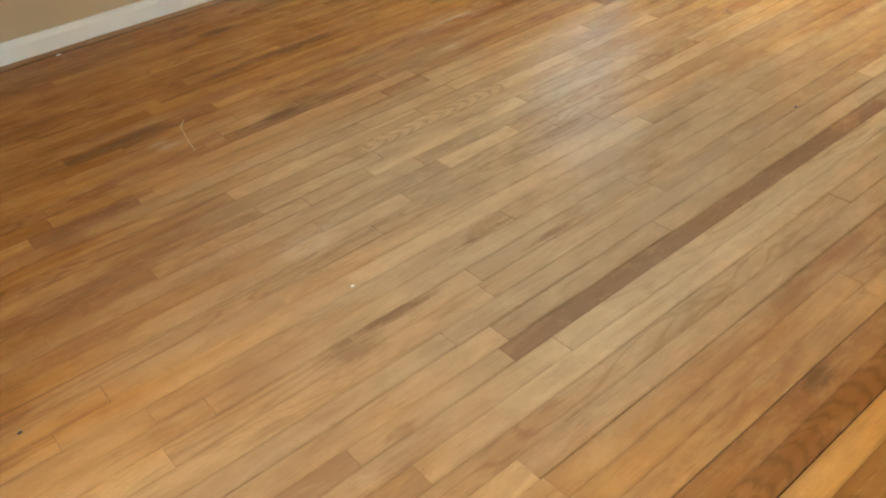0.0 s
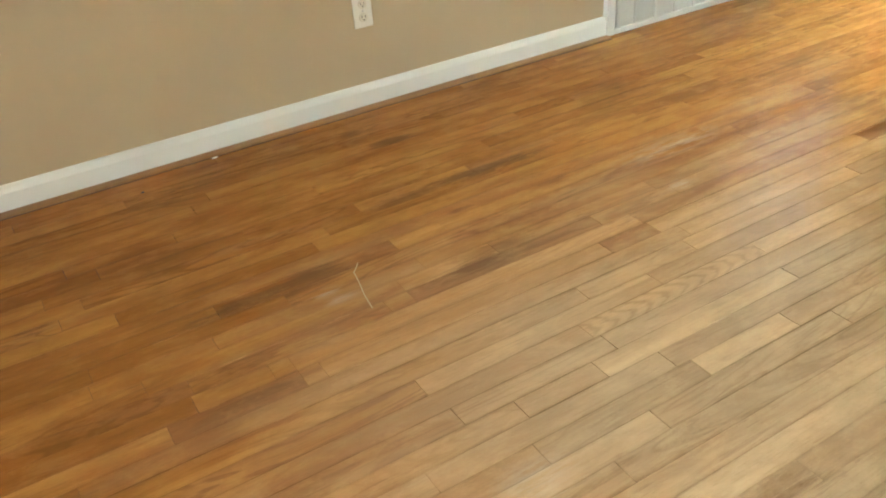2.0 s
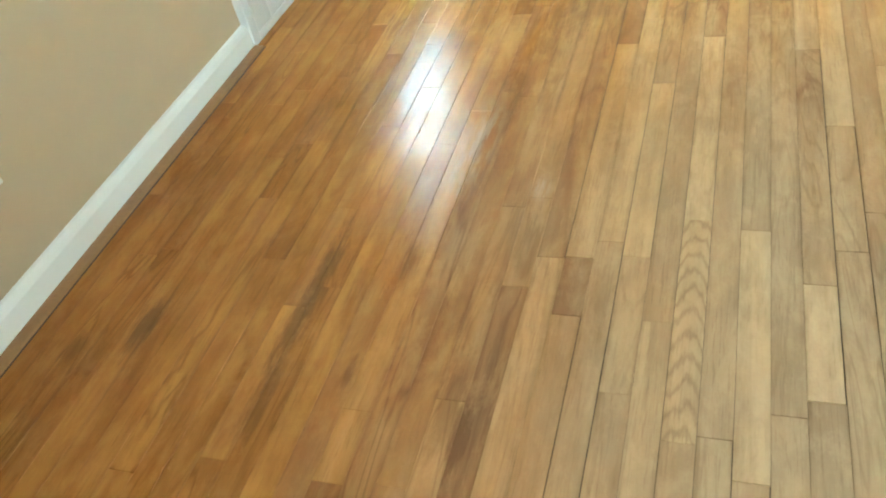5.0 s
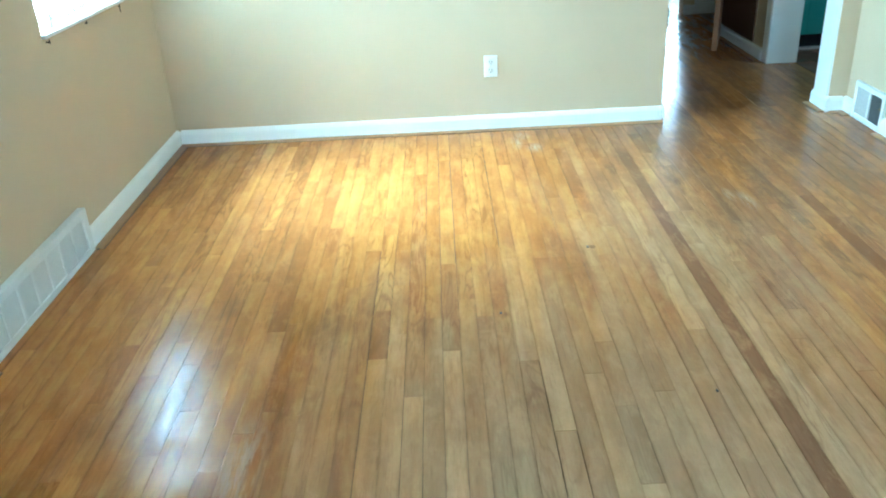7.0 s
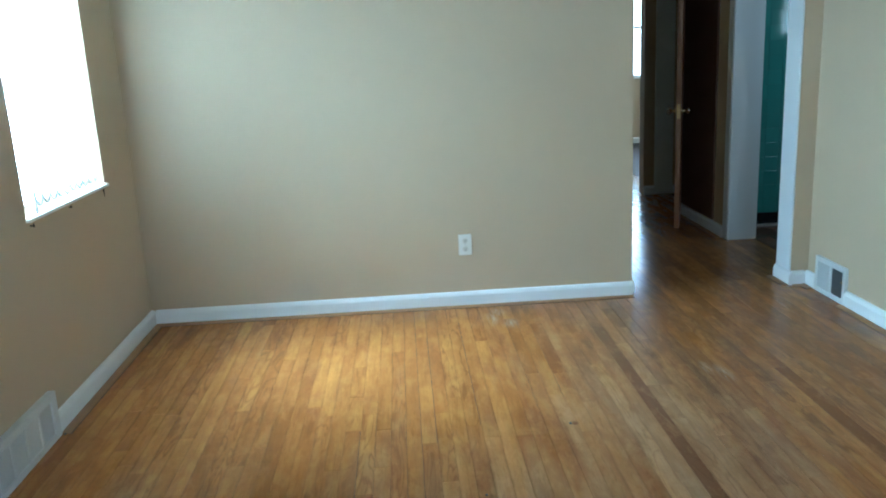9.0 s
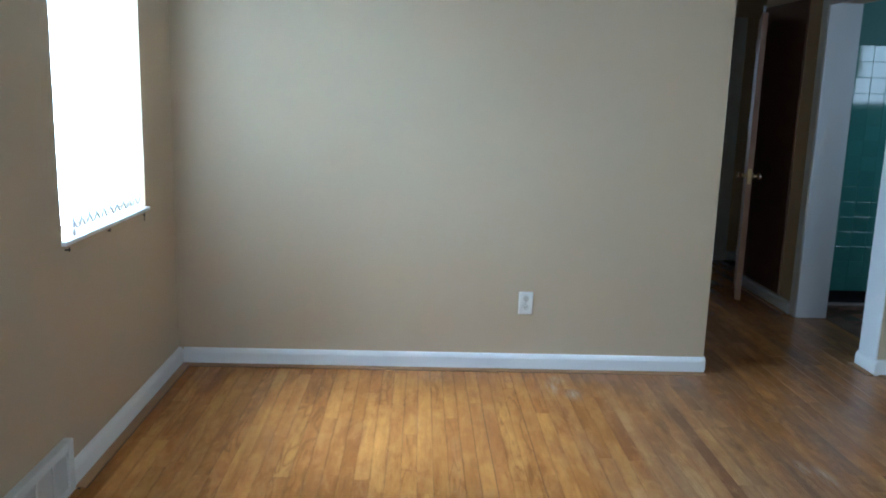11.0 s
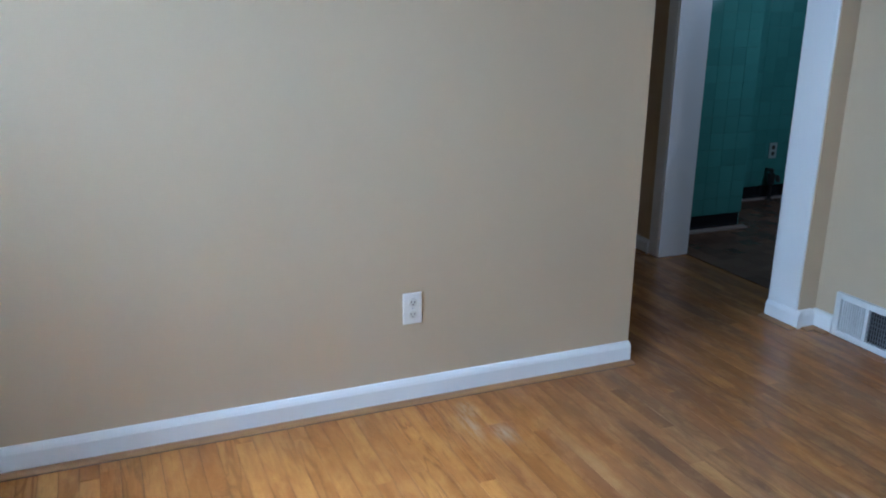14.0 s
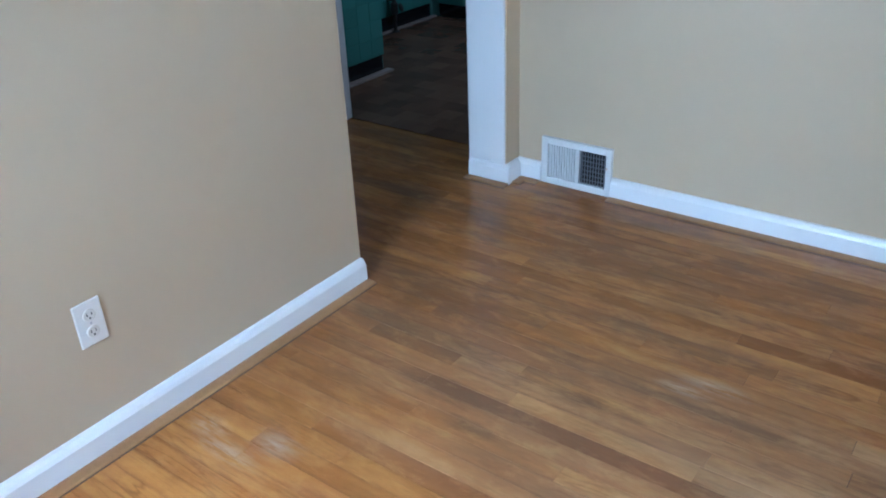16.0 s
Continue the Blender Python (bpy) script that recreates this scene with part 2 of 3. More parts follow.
    n.put(n.b.inputs["Specular IOR Level"], n.mix(bare, shine, n.math("MULTIPLY_ADD", hall, 0.28, n.math("MULTIPLY_ADD", dull, -0.003, 0.008))))
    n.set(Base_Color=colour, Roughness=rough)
    ripple = n.noise(n.vec("MULTIPLY", p, (34.0, 9.0, 1.0)), 1.0, 4, 0.6)
    n.bump(n.math("ADD", n.math("MULTIPLY", dashes, 0.05), n.math("MULTIPLY", ripple, 1.0)), 0.24, 0.0042)
    return n.m


def stained_wood(name, dark, light, rough=0.4):
    n = Nodes(name)
    p = n.place()
    g = n.noise(n.vec("MULTIPLY", p, (55.0, 55.0, 3.0)), 1.0, 5, 0.6, 0.4)
    n.set(Base_Color=n.mix(g, dark, light), Roughness=n.math("MULTIPLY_ADD", g, 0.15, rough - 0.07))
    n.bump(g, 0.15, 0.001)
    return n.m


def plain(name, colour, rough=0.4, metal=0.0, grain=0.08):
    n = Nodes(name)
    f = n.noise(n.place(), 90, 3)
    dark = rgb(*(c * (1 - 2 * grain) for c in colour[:3]))
    n.set(Base_Color=n.mix(f, colour, dark), Roughness=n.math("MULTIPLY_ADD", f, 0.1, rough - 0.05), Metallic=metal)
    return n.m


def glazed_tile(name, colour, rough=0.08, gloss=0.5, deep=0.72):
    n = Nodes(name)
    p = n.place()
    rnd = n.t.nodes.new("ShaderNodeObjectInfo").outputs["Random"]
    f = n.noise(p, 6, 3)
    dark = rgb(*(c * deep for c in colour[:3]))
    n.set(Base_Color=n.mix(n.math("MULTIPLY_ADD", rnd, 0.5, n.math("MULTIPLY", f, 0.5)), colour, dark), Roughness=rough)
    n.b.inputs["Specular IOR Level"].default_value = gloss
    n.bump(n.noise(p, 14, 2), 0.12, 0.004)
    return n.m


def vane_cloth(name):
    """Thin white vane of a vertical blind: lets daylight through."""
    n = Nodes(name)
    out = n.t.nodes["Material Output"]
    f = n.noise(n.vec("MULTIPLY", n.place(), (300.0, 300.0, 300.0)), 1.0, 2)
    col = n.mix(f, rgb(0.86, 0.88, 0.86), rgb(0.78, 0.81, 0.79))
    diff = n.node("BsdfDiffuse", 0, {0: col})
    trans = n.node("BsdfTranslucent", 0, {0: col})
    mixed = n.node("MixShader", 0, {0: 0.65, 1: diff, 2: trans})
    weave = n.node("BsdfTransparent", 0, {0: rgb(0.95, 0.97, 0.96)})
    mixed = n.node("MixShader", 0, {0: 0.30, 1: mixed, 2: weave})
    n.t.links.new(mixed, out.inputs[0])
    n.t.nodes.remove(n.b)
    return n.m


def clear_glass(name):
    n = Nodes(name)
    out = n.t.nodes["Material Output"]
    gloss = n.node("BsdfGlossy", 0, {1: 0.02})
    clear = n.node("BsdfTransparent", 0, {0: rgb(0.93, 0.96, 0.95)})
    fres = n.node("Fresnel", 0, {0: 1.45})
    n.t.links.new(n.node("MixShader", 0, {0: fres, 1: clear, 2: gloss}), out.inputs[0])
    n.t.nodes.remove(n.b)
    return n.m


def glowing(name, colour, strength):
    n = Nodes(name)
    n.set(Base_Color=rgb(0, 0, 0), Emission_Color=colour, Emission_Strength=strength)
    return n.m


WALL = painted("tan wall paint", rgb(0.552, 0.444, 0.298), 0.62)
CEIL = painted("ceiling paint", rgb(0.74, 0.73, 0.69), 0.8)
TRIM = painted("white trim paint", rgb(0.84, 0.86, 0.86), 0.35, 0.03, 0.12)
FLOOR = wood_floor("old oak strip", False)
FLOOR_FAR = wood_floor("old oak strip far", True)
GAP = plain("dark joint", rgb(0.035, 0.02, 0.012), 0.8)
SHOE = stained_wood("shoe moulding wood", rgb(0.22, 0.105, 0.036), rgb(0.36, 0.190, 0.070), 0.5)
SEAMBROWN = plain("dark brown seam", rgb(0.085, 0.042, 0.020), 0.8)
DOORWOOD = stained_wood("brown door wood", rgb(0.20, 0.090, 0.040), rgb(0.33, 0.165, 0.075))
# dark brown that stands for the shadow on the hall wall
SHADEBROWN = stained_wood("dark brown hall shadow", rgb(0.072, 0.040, 0.025), rgb(0.125, 0.070, 0.042), 0.35)
VENTWHITE = plain("white enamel", rgb(0.76, 0.78, 0.77), 0.35)
GREYSLAT = plain("grey louvre enamel", rgb(0.71, 0.73, 0.72), 0.4)
DUCTSLAT = plain("dull grey duct grille", rgb(0.22, 0.23, 0.24), 0.5)
DUCTGREY = plain("grey duct lining", rgb(0.48, 0.50, 0.50), 0.7)
# near-black that paints the shade inside the duct and the socket slots
BLACK = plain("duct shadow black", rgb(0.012, 0.012, 0.014), 0.9)
PLATE = plain("ivory plastic", rgb(0.80, 0.79, 0.74), 0.35, 0.0, 0.03)
SOCKET = plain("light almond plastic", rgb(0.70, 0.68, 0.61), 0.35, 0.0, 0.03)
OLDPLATE = plain("old greenish plate", rgb(0.34, 0.40, 0.36), 0.4)
OLDFACE = plain("dark brown plastic", rgb(0.035, 0.025, 0.02), 0.4)
IRON = plain("tarnished pipe metal", rgb(0.045, 0.042, 0.04), 0.45, 0.6)
BRASS = plain("worn brass", rgb(0.62, 0.45, 0.20), 0.3, 1.0)
STEEL = plain("steel", rgb(0.6, 0.6, 0.6), 0.3, 1.0)
TEAL = glazed_tile("green glazed tile", rgb(0.085, 0.250, 0.215))
BLACKTILE = glazed_tile("black glazed tile", rgb(0.012, 0.013, 0.016))
GROUT = plain("grout", rgb(0.075, 0.18, 0.155), 0.7)
BATHFLOOR = glazed_tile("dark brown floor tile", rgb(0.190, 0.105, 0.068), 0.25, 0.14, 0.30)
STONE = plain("pale marble threshold", rgb(0.30, 0.24, 0.20), 0.4)
VANE = vane_cloth("vane cloth")
GLASS = clear_glass("window glass")
DAY = glowing("overcast sky glow", rgb(0.93, 0.97, 1.0), 9.0)
CHAIN = plain("grey bead chain", rgb(0.25, 0.26, 0.26), 0.5)
STRAW = plain("pale splinter", rgb(0.52, 0.39, 0.22), 0.6)
CRUMB = plain("white paint crumb", rgb(0.8, 0.78, 0.74), 0.7)
KNOB = plain("polished knob metal", rgb(0.72, 0.66, 0.55), 0.18, 1.0)


# ---- mesh helpers ----
def box(bm, x0, x1, y0, y1, z0, z1, bevel=0.0):
    m = Matrix.Translation(((x0 + x1) / 2, (y0 + y1) / 2, (z0 + z1) / 2)) @ Matrix.Diagonal((abs(x1 - x0), abs(y1 - y0), abs(z1 - z0), 1))
    vs = bmesh.ops.create_cube(bm, size=1.0, matrix=m)["verts"]
    if bevel:
        es = list({e for v in vs for e in v.link_edges})
        bmesh.ops.bevel(bm, geom=es, offset=bevel, segments=2, profile=0.5, affect="EDGES")
    return bm


def rod(bm, a, b, r, sides=16, r2=None):
    a, b = Vector(a), Vector(b)
    d = b - a
    m = Matrix.Translation((a + b) / 2) @ d.to_track_quat("Z", "Y").to_matrix().to_4x4()
    bmesh.ops.create_cone(bm, cap_ends=True, segments=sides, radius1=r, radius2=r if r2 is None else r2, depth=d.length, matrix=m)
    return bm


def lathe(bm, profile, m, sides=24):
    """Turns (radius, height) pairs round z and lays the result at m."""
    rings = []
    for r, h in profile:
        rings.append([bm.verts.new(m @ Vector((r * math.cos(2 * math.pi * i / sides), r * math.sin(2 * math.pi * i / sides), h))) for i in range(sides)])
    for a, b in zip(rings, rings[1:]):
        for i in range(sides):
            bm.faces.new((a[i], a[(i + 1) % sides], b[(i + 1) % sides], b[i]))
    bm.faces.new(rings[0][::-1])
    bm.faces.new(rings[-1])
    return bm


def sweep(bm, profile, a, b, out):
    """A moulding: profile of (reach, height) from a to b, reaching towards out."""
    a, b, out = Vector(a), Vector(b), Vector(out)
    ends = [[bm.verts.new(e + out * r + Vector((0, 0, h))) for r, h in profile] for e in (a, b)]
    k = len(profile)
    for i in range(k):
        bm.faces.new((ends[0][i], ends[0][(i + 1) % k], ends[1][(i + 1) % k], ends[1][i]))
    bm.faces.new(ends[0][::-1])
    bm.faces.new(ends[1])
    return bm


def part(name, bm, material, parent=None, label="", smooth=False):
    bmesh.ops.recalc_face_normals(bm, faces=bm.faces)
    me = bpy.data.meshes.new(name)
    bm.to_mesh(me)
    bm.free()
    me.materials.append(material)
    if smooth:
        for f in me.polygons:
            f.use_smooth = True
    ob = new(name, me)
    if parent is not None:
        ob.parent = parent
    if label:
        tagged(ob, label)
    return ob


def boxed(name, dims, material, parent=None, label="", bevel=0.0):
    return part(name, box(bmesh.new(), *dims, bevel), material, parent, label)


def structure(ob, label, category):
    return tagged(ob, label, category, "", "structure")


def wall(name, pieces, label, material=None):
    bm = bmesh.new()
    for d in pieces:
        box(bm, *d)
    return structure(part(name, bm, material or WALL), label, "wall")


def empty(name, at, label, category, group="", kind=""):
    e = new(name)
    e.location = at
    e.empty_display_size = 0.05
    return tagged(e, label, category, group, kind)


# ---- the large structure ----
H = 2.44          # ceiling
EX = 3.845        # east wall of the room
HX = 3.82         # east wall of the hall
NX = 2.785        # free end of the north wall
SY = -6.40        # south wall
WY0, WY1, WZ0, WZ1 = -1.325, -0.44, 0.89, 2.06   # west window opening

wall("wall_west", [(-0.20, 0, SY, WY0, -0.02, H), (-0.20, 0, WY1, 0.14, -0.02, H), (-0.20, 0, WY0, WY1, -0.02, WZ0), (-0.20, 0, WY0, WY1, WZ1, H)],
     "tan painted plaster wall with a window opening")
wall("wall_north", [(0, NX, 0, 0.14, -0.02, H)], "tan painted plaster wall ending at a hall")
wall("wall_east", [(EX, EX + 0.2, SY, 0.010, -0.02, H)], "tan painted plaster wall with a floor register")
wall("wall_pier", [(3.742, EX + 0.2, 0.010, 0.190, -0.02, H)], "short tan wall pier beside the bathroom opening")
wall("wall_over_bath", [(HX, 4.02, 0.190, 1.155, 2.06, H)], "tan wall above the bathroom opening")
wall("wall_hall_east", [(HX, 4.02, 1.155, 2.16, -0.02, H)], "tan painted hall wall behind an open door")
wall("wall_hall_west", [(NX - 0.14, NX, 0.14, 3.10, -0.02, H)], "tan painted hall wall")
wall("wall_hall_north", [(2.0, 2.92, 3.10, 3.24, -0.02, H), (3.765, 4.75, 3.10, 3.24, -0.02, H), (2.92, 3.765, 3.10, 3.24, 2.06, H)],
     "tan hall end wall with a bedroom doorway")
wall("wall_hall_alcove", [(4.62, 4.76, 2.16, 3.10, -0.02, H)], "dim tan wall at the end of the hall")
wall("wall_bath_wing", [(4.02, 4.77, 1.55, 2.16, -0.02, H)], "bathroom wing wall under green tile", GROUT)
wall("wall_bath_north", [(4.77, 6.24, 2.16, 2.30, -0.02, H)], "bathroom back wall under green tile", GROUT)
wall("wall_bath_east", [(6.10, 6.24, -0.10, 2.16, -0.02, H)], "bathroom end wall under green tile", GROUT)
wall("wall_bath_south", [(4.045, 5.00, -0.14, 0.01, -0.02, H), (5.70, 6.10, -0.14, 0.01, -0.02, H), (5.00, 5.70, -0.14, 0.01, -0.02, 1.40), (5.00, 5.70, -0.14, 0.01, 2.1, H)],
     "bathroom wall with a small high window")
wall("wall_south", [(-0.2, 2.20, SY - 0.2, SY, -0.02, H), (3.60, 4.05, SY - 0.2, SY, -0.02, H), (2.20, 3.60, SY - 0.2, SY, -0.02, 0.75), (2.20, 3.60, SY - 0.2, SY, 2.1, H)], "tan painted wall with an opening added for the unseen fill window")
FW0, FW1, FZ0, FZ1 = 3.50, 5.25, 0.90, 2.10
wall("wall_far_north", [(2.0, FW0, 7.05, 7.25, -0.02, H), (FW1, 5.6, 7.05, 7.25, -0.02, H), (FW0, FW1, 7.05, 7.25, -0.02, FZ0), (FW0, FW1, 7.05, 7.25, FZ1, H)],
     "tan bedroom wall with a bright window")
wall("wall_far_west", [(1.9, 2.0, 3.10, 7.25, -0.02, H)], "tan bedroom wall")
wall("wall_far_east", [(5.6, 5.7, 3.10, 7.25, -0.02, H)], "tan bedroom wall")
wall("wall_far_south", [(4.75, 5.7, 3.10, 3.24, -0.02, H)], "tan bedroom wall")

bm = bmesh.new()
box(bm, -0.2, 6.3, SY - 0.2, 7.3, H, H + 0.12)
structure(part("ceiling", bm, CEIL), "flat off-white painted ceiling", "ceiling")

# ---- baseboards and shoe mouldings ----
BASE = [(0, 0.0), (0.026, 0.0), (0.024, 0.062), (0.019, 0.073), (0.011, 0.082), (0, 0.083)]
SEAM = [(0.0642, -0.002), (0.0690, -0.002), (0.0690, 0.0006), (0.0642, 0.0012)]
QUARTER = [(0.0265, 0.0), (0.064, 0.0), (0.0635, 0.003), (0.058, 0.006), (0.040, 0.008), (0.0265, 0.007)]


def skirting(a, b, out, label="white painted wooden baseboard", shoe=True):
    ob = structure(part("baseboard", sweep(bmesh.new(), BASE, a, b, out), TRIM), label, "baseboard")
    if shoe:
        shoe_ob = structure(part("shoe_moulding", sweep(bmesh.new(), QUARTER, a, b, out), SHOE), "thin brown stained shoe moulding along the floor", "moulding")
        part("dark_seam", sweep(bmesh.new(), SEAM, a, b, out), SEAMBROWN, shoe_ob, "thin dark seam along the shoe moulding")
    return ob


skirting((0, SY, 0), (0, -2.32, 0), (1, 0, 0))
skirting((0, -1.40, 0), (0, 0, 0), (1, 0, 0))
skirting((0.027, 0, 0), (NX, 0, 0), (0, -1, 0))
skirting((EX, SY, 0), (EX, -0.434, 0), (-1, 0, 0))
skirting((EX, -0.110, 0), (EX, 0.009, 0), (-1, 0, 0))
skirting((3.742, 0.010, 0), (EX - 0.027, 0.010, 0), (0, -1, 0))
skirting((3.742, -0.016, 0), (3.742, 0.190, 0), (-1, 0, 0))
skirting((HX, 1.240, 0), (HX, 2.155, 0), (-1, 0, 0))
skirting((3.767, 3.10, 0), (3.863, 3.10, 0), (0, -1, 0), shoe=False)
skirting((4.047, 3.10, 0), (4.60, 3.10, 0), (0, -1, 0), shoe=False)
skirting((2.05, 7.05, 0), (5.55, 7.05, 0), (0, -1, 0), shoe=False)
skirting((0.05, SY, 0), (3.80, SY, 0), (0, 1, 0), shoe=False)
skirting((NX, 0.03, 0), (NX, 3.08, 0), (1, 0, 0), shoe=False)


# ---- openings: casings ----
def board(name, dims, material, label, category="trim", bevel=0.004):
    return structure(part(name, box(bmesh.new(), *dims, bevel), material), label, category)


board("casing_pier", (3.730, 3.742, 0.014, 0.188, 0.082, 2.14), TRIM, "white painted casing on the wall pier")
board("jamb_bath_south", (3.744, 4.02, 0.190, 0.205, 0, 2.06), TRIM, "white painted door jamb of the bathroom")
board("casing_bath_north", (3.806, 3.820, 1.158, 1.240, 0, 2.14), TRIM, "white painted casing beside the bathroom opening")
board("jamb_bath_north", (3.808, 4.022, 1.142, 1.157, 0, 2.06), TRIM, "white painted door jamb of the bathroom")
board("head_bath", (3.806, 3.820, 0.190, 1.156, 2.045, 2.14), TRIM, "white painted head casing of the bathroom opening")
board("jamb_hall", (3.800, 4.02, 2.162, 2.180, 0, 2.14), TRIM, "white painted jamb at the end of the hall wall")
board("casing_far_east", (3.865, 4.045, 3.084, 3.099, 0, 2.14), TRIM, "white painted casing board at the end of the hall")
board("jamb_far_west", (2.92, 2.934, 3.092, 3.25, 0, 2.06), TRIM, "white painted bedroom door jamb")
board("casing_far_west", (2.82, 2.919, 3.084, 3.099, 0, 2.14), TRIM, "white painted bedroom door casing")


# ---- windows ----
def window(name, label, axis, at, lo, hi, z0, z1, inside, rails=(), foot=0.05):
    """Sash window in a wall. axis: the wall runs along x or y; at: the sash plane; inside: +1 or -1 towards the room."""
    e = empty(name, (at, (lo + hi) / 2, z0) if axis == "y" else ((lo + hi) / 2, at, z0), label, "window", "", "structure")
    inv = Matrix.Translation(e.location).inverted()

    def put(nm, u0, u1, a, b, w0, w1, mat, lab="", bevel=0.004):
        d = (u0, u1, a, b, w0, w1) if axis == "y" else (a, b, u0, u1, w0, w1)
        ob = part(nm, box(bmesh.new(), *d, bevel), mat, e, lab)
        ob.matrix_parent_inverse = inv
        return ob

    s = inside * 0.025
    put("window_frame", at - s, at + s, lo, lo + 0.045, z0, z1, TRIM)
    put("window_frame", at - s, at + s, hi - 0.045, hi, z0, z1, TRIM)
    put("window_frame", at - s, at + s, lo + 0.045, hi - 0.045, z0, z0 + foot, TRIM)
    put("window_frame", at - s, at + s, lo + 0.045, hi - 0.045, z1 - 0.05, z1, TRIM)
    for r in rails:
        put("sash_rail", at - s * 1.1, at + s * 1.1, lo + 0.045, hi - 0.045, r - 0.018, r + 0.018, TRIM)
    pane = put("pane", at - 0.003, at + 0.003, lo + 0.045, hi - 0.045, z0 + foot, z1 - 0.05, GLASS, "clear glass pane", 0)
    pane.visible_shadow = False
    return e


window("window_1", "white framed window behind vertical blinds", "y", -0.15, WY0, WY1, WZ0, WZ1, 1, (1.50,), 0.11)
window("window_2", "white framed bedroom window with a meeting rail", "x", 7.15, FW0, FW1, FZ0, FZ1, -1, (1.60,))
# unseen window added round the south fill lamp
window("window_3", "wide white framed window, unseen, added for fill from the south", "x", SY - 0.1, 2.20, 3.60, 0.75, 2.1, 1, ())
window("window_4", "small white framed bathroom window", "x", -0.07, 5.00, 5.70, 1.40, 2.1, 1, ())

# sill: a thin white slab that reaches past the opening
bm = bmesh.new()
box(bm, -0.13, 0.020, WY0 - 0.008, WY1 + 0.010, WZ0 - 0.017, WZ0 - 0.001, 0.004)
structure(part("window_sill", bm, TRIM), "thin white window sill slab", "sill")

# daylight outside; the third glow stands behind the added south window
for nm, d in (("backdrop", (-3.0, -2.98, -4.0, 2.0, -1, 4.5)), ("backdrop", (0.5, 7.5, 9.5, 9.52, -1, 4.5)), ("backdrop", (0.0, 6.0, -9.52, -9.5, -1, 4.5))):
    structure(part(nm, box(bmesh.new(), *d), DAY), "bright overcast daylight outside the windows", "sky")

# ---- vertical blinds ----
blind = empty("vertical_blind", (-0.07, (WY0 + WY1) / 2, WZ1), "white cloth vertical blind, closed, hanging in the window", "blind")
inv = Matrix.Translation(blind.location).inverted()
ob = part("headrail", box(bmesh.new(), -0.055, -0.008, WY0 + 0.01, WY1 - 0.01, WZ1 - 0.045, WZ1 - 0.005, 0.003), VENTWHITE, blind)
ob.matrix_parent_inverse = inv
bm = bmesh.new()
vw, vh = 0.089, WZ1 - 0.06 - (WZ0 + 0.040)
cols = 5
for zi in range(2):
    for i in range(cols):
        u = (i / (cols - 1) - 0.5) * vw
        bm.verts.new((0.006 * (1 - (2 * u / vw) ** 2), u, zi * vh))
bm.verts.ensure_lookup_table()
for i in range(cols - 1):
    bm.faces.new((bm.verts[i], bm.verts[i + 1], bm.verts[cols + i + 1], bm.verts[cols + i]))
vane_mesh = bpy.data.meshes.new("vane")
bmesh.ops.solidify(bm, geom=bm.faces[:], thickness=0.0008)
bm.to_mesh(vane_mesh)
bm.free()
vane_mesh.materials.append(VANE)
links = []
n_vanes = 12
for i in range(n_vanes):
    y = WY0 + 0.045 + i * (WY1 - WY0 - 0.09) / (n_vanes - 1)
    turn = -14 + random.uniform(-2.5, 2.5)
    if i == 0:
        turn = 8
    v = new("vane", vane_mesh)
    v.parent = blind
    v.matrix_parent_inverse = inv
    v.matrix_basis = pose(-0.034, y, WZ0 + 0.040, 0, random.uniform(-0.4, 0.4), turn)
    links.append((y, turn))
for (ya, _), (yb, _) in zip(links[1:], links[2:]):
    bm = bmesh.new()
    pts = []
    for k in range(9):
        s = k / 8
        pts.append((-0.012, ya + 0.02 + (yb - ya) * s, WZ0 + 0.066 - 0.045 * (1 - (2 * s - 1) ** 2)))
    for a, b in zip(pts, pts[1:]):
        rod(bm, a, b, 0.0032, 6)
    ob = part("bead_chain", bm, CHAIN, blind, "thin bead chain linking the vanes")
    ob.matrix_parent_inverse = inv

wand = part("wand", rod(bmesh.new(), (0.004, WY0 + 0.098, WZ0 + 0.030), (0.000, WY0 + 0.086, WZ1 - 0.05), 0.0035, 10), CHAIN, blind, "thin grey control wand")
wand.matrix_parent_inverse = inv
tip = part("tip", lathe(bmesh.new(), [(0.003, 0.0), (0.008, 0.006), (0.008, 0.022), (0.004, 0.032)], pose(0.004, WY0 + 0.098, WZ0 + 0.002), 14), VENTWHITE, wand, "white plastic tip")

# old pegs left under the sill
for y, drop, reach in ((WY0 + 0.022, 0.016, 0.018), ((WY0 + WY1) / 2 - 0.02, 0.008, 0.012), (WY1 - 0.035, 0.038, 0.008)):
    peg = bmesh.new()
    rod(peg, (0.0, y, WZ0 - 0.034), (reach, y, WZ0 - 0.034), 0.0032, 10)
    rod(peg, (reach - 0.003, y, WZ0 - 0.024), (reach - 0.003, y, WZ0 - 0.024 - drop), 0.0026, 10, 0.002)
    tagged(part("sill_peg", peg, IRON), "small dark metal peg on the wall under the window sill", "peg", "pegs under the sill")


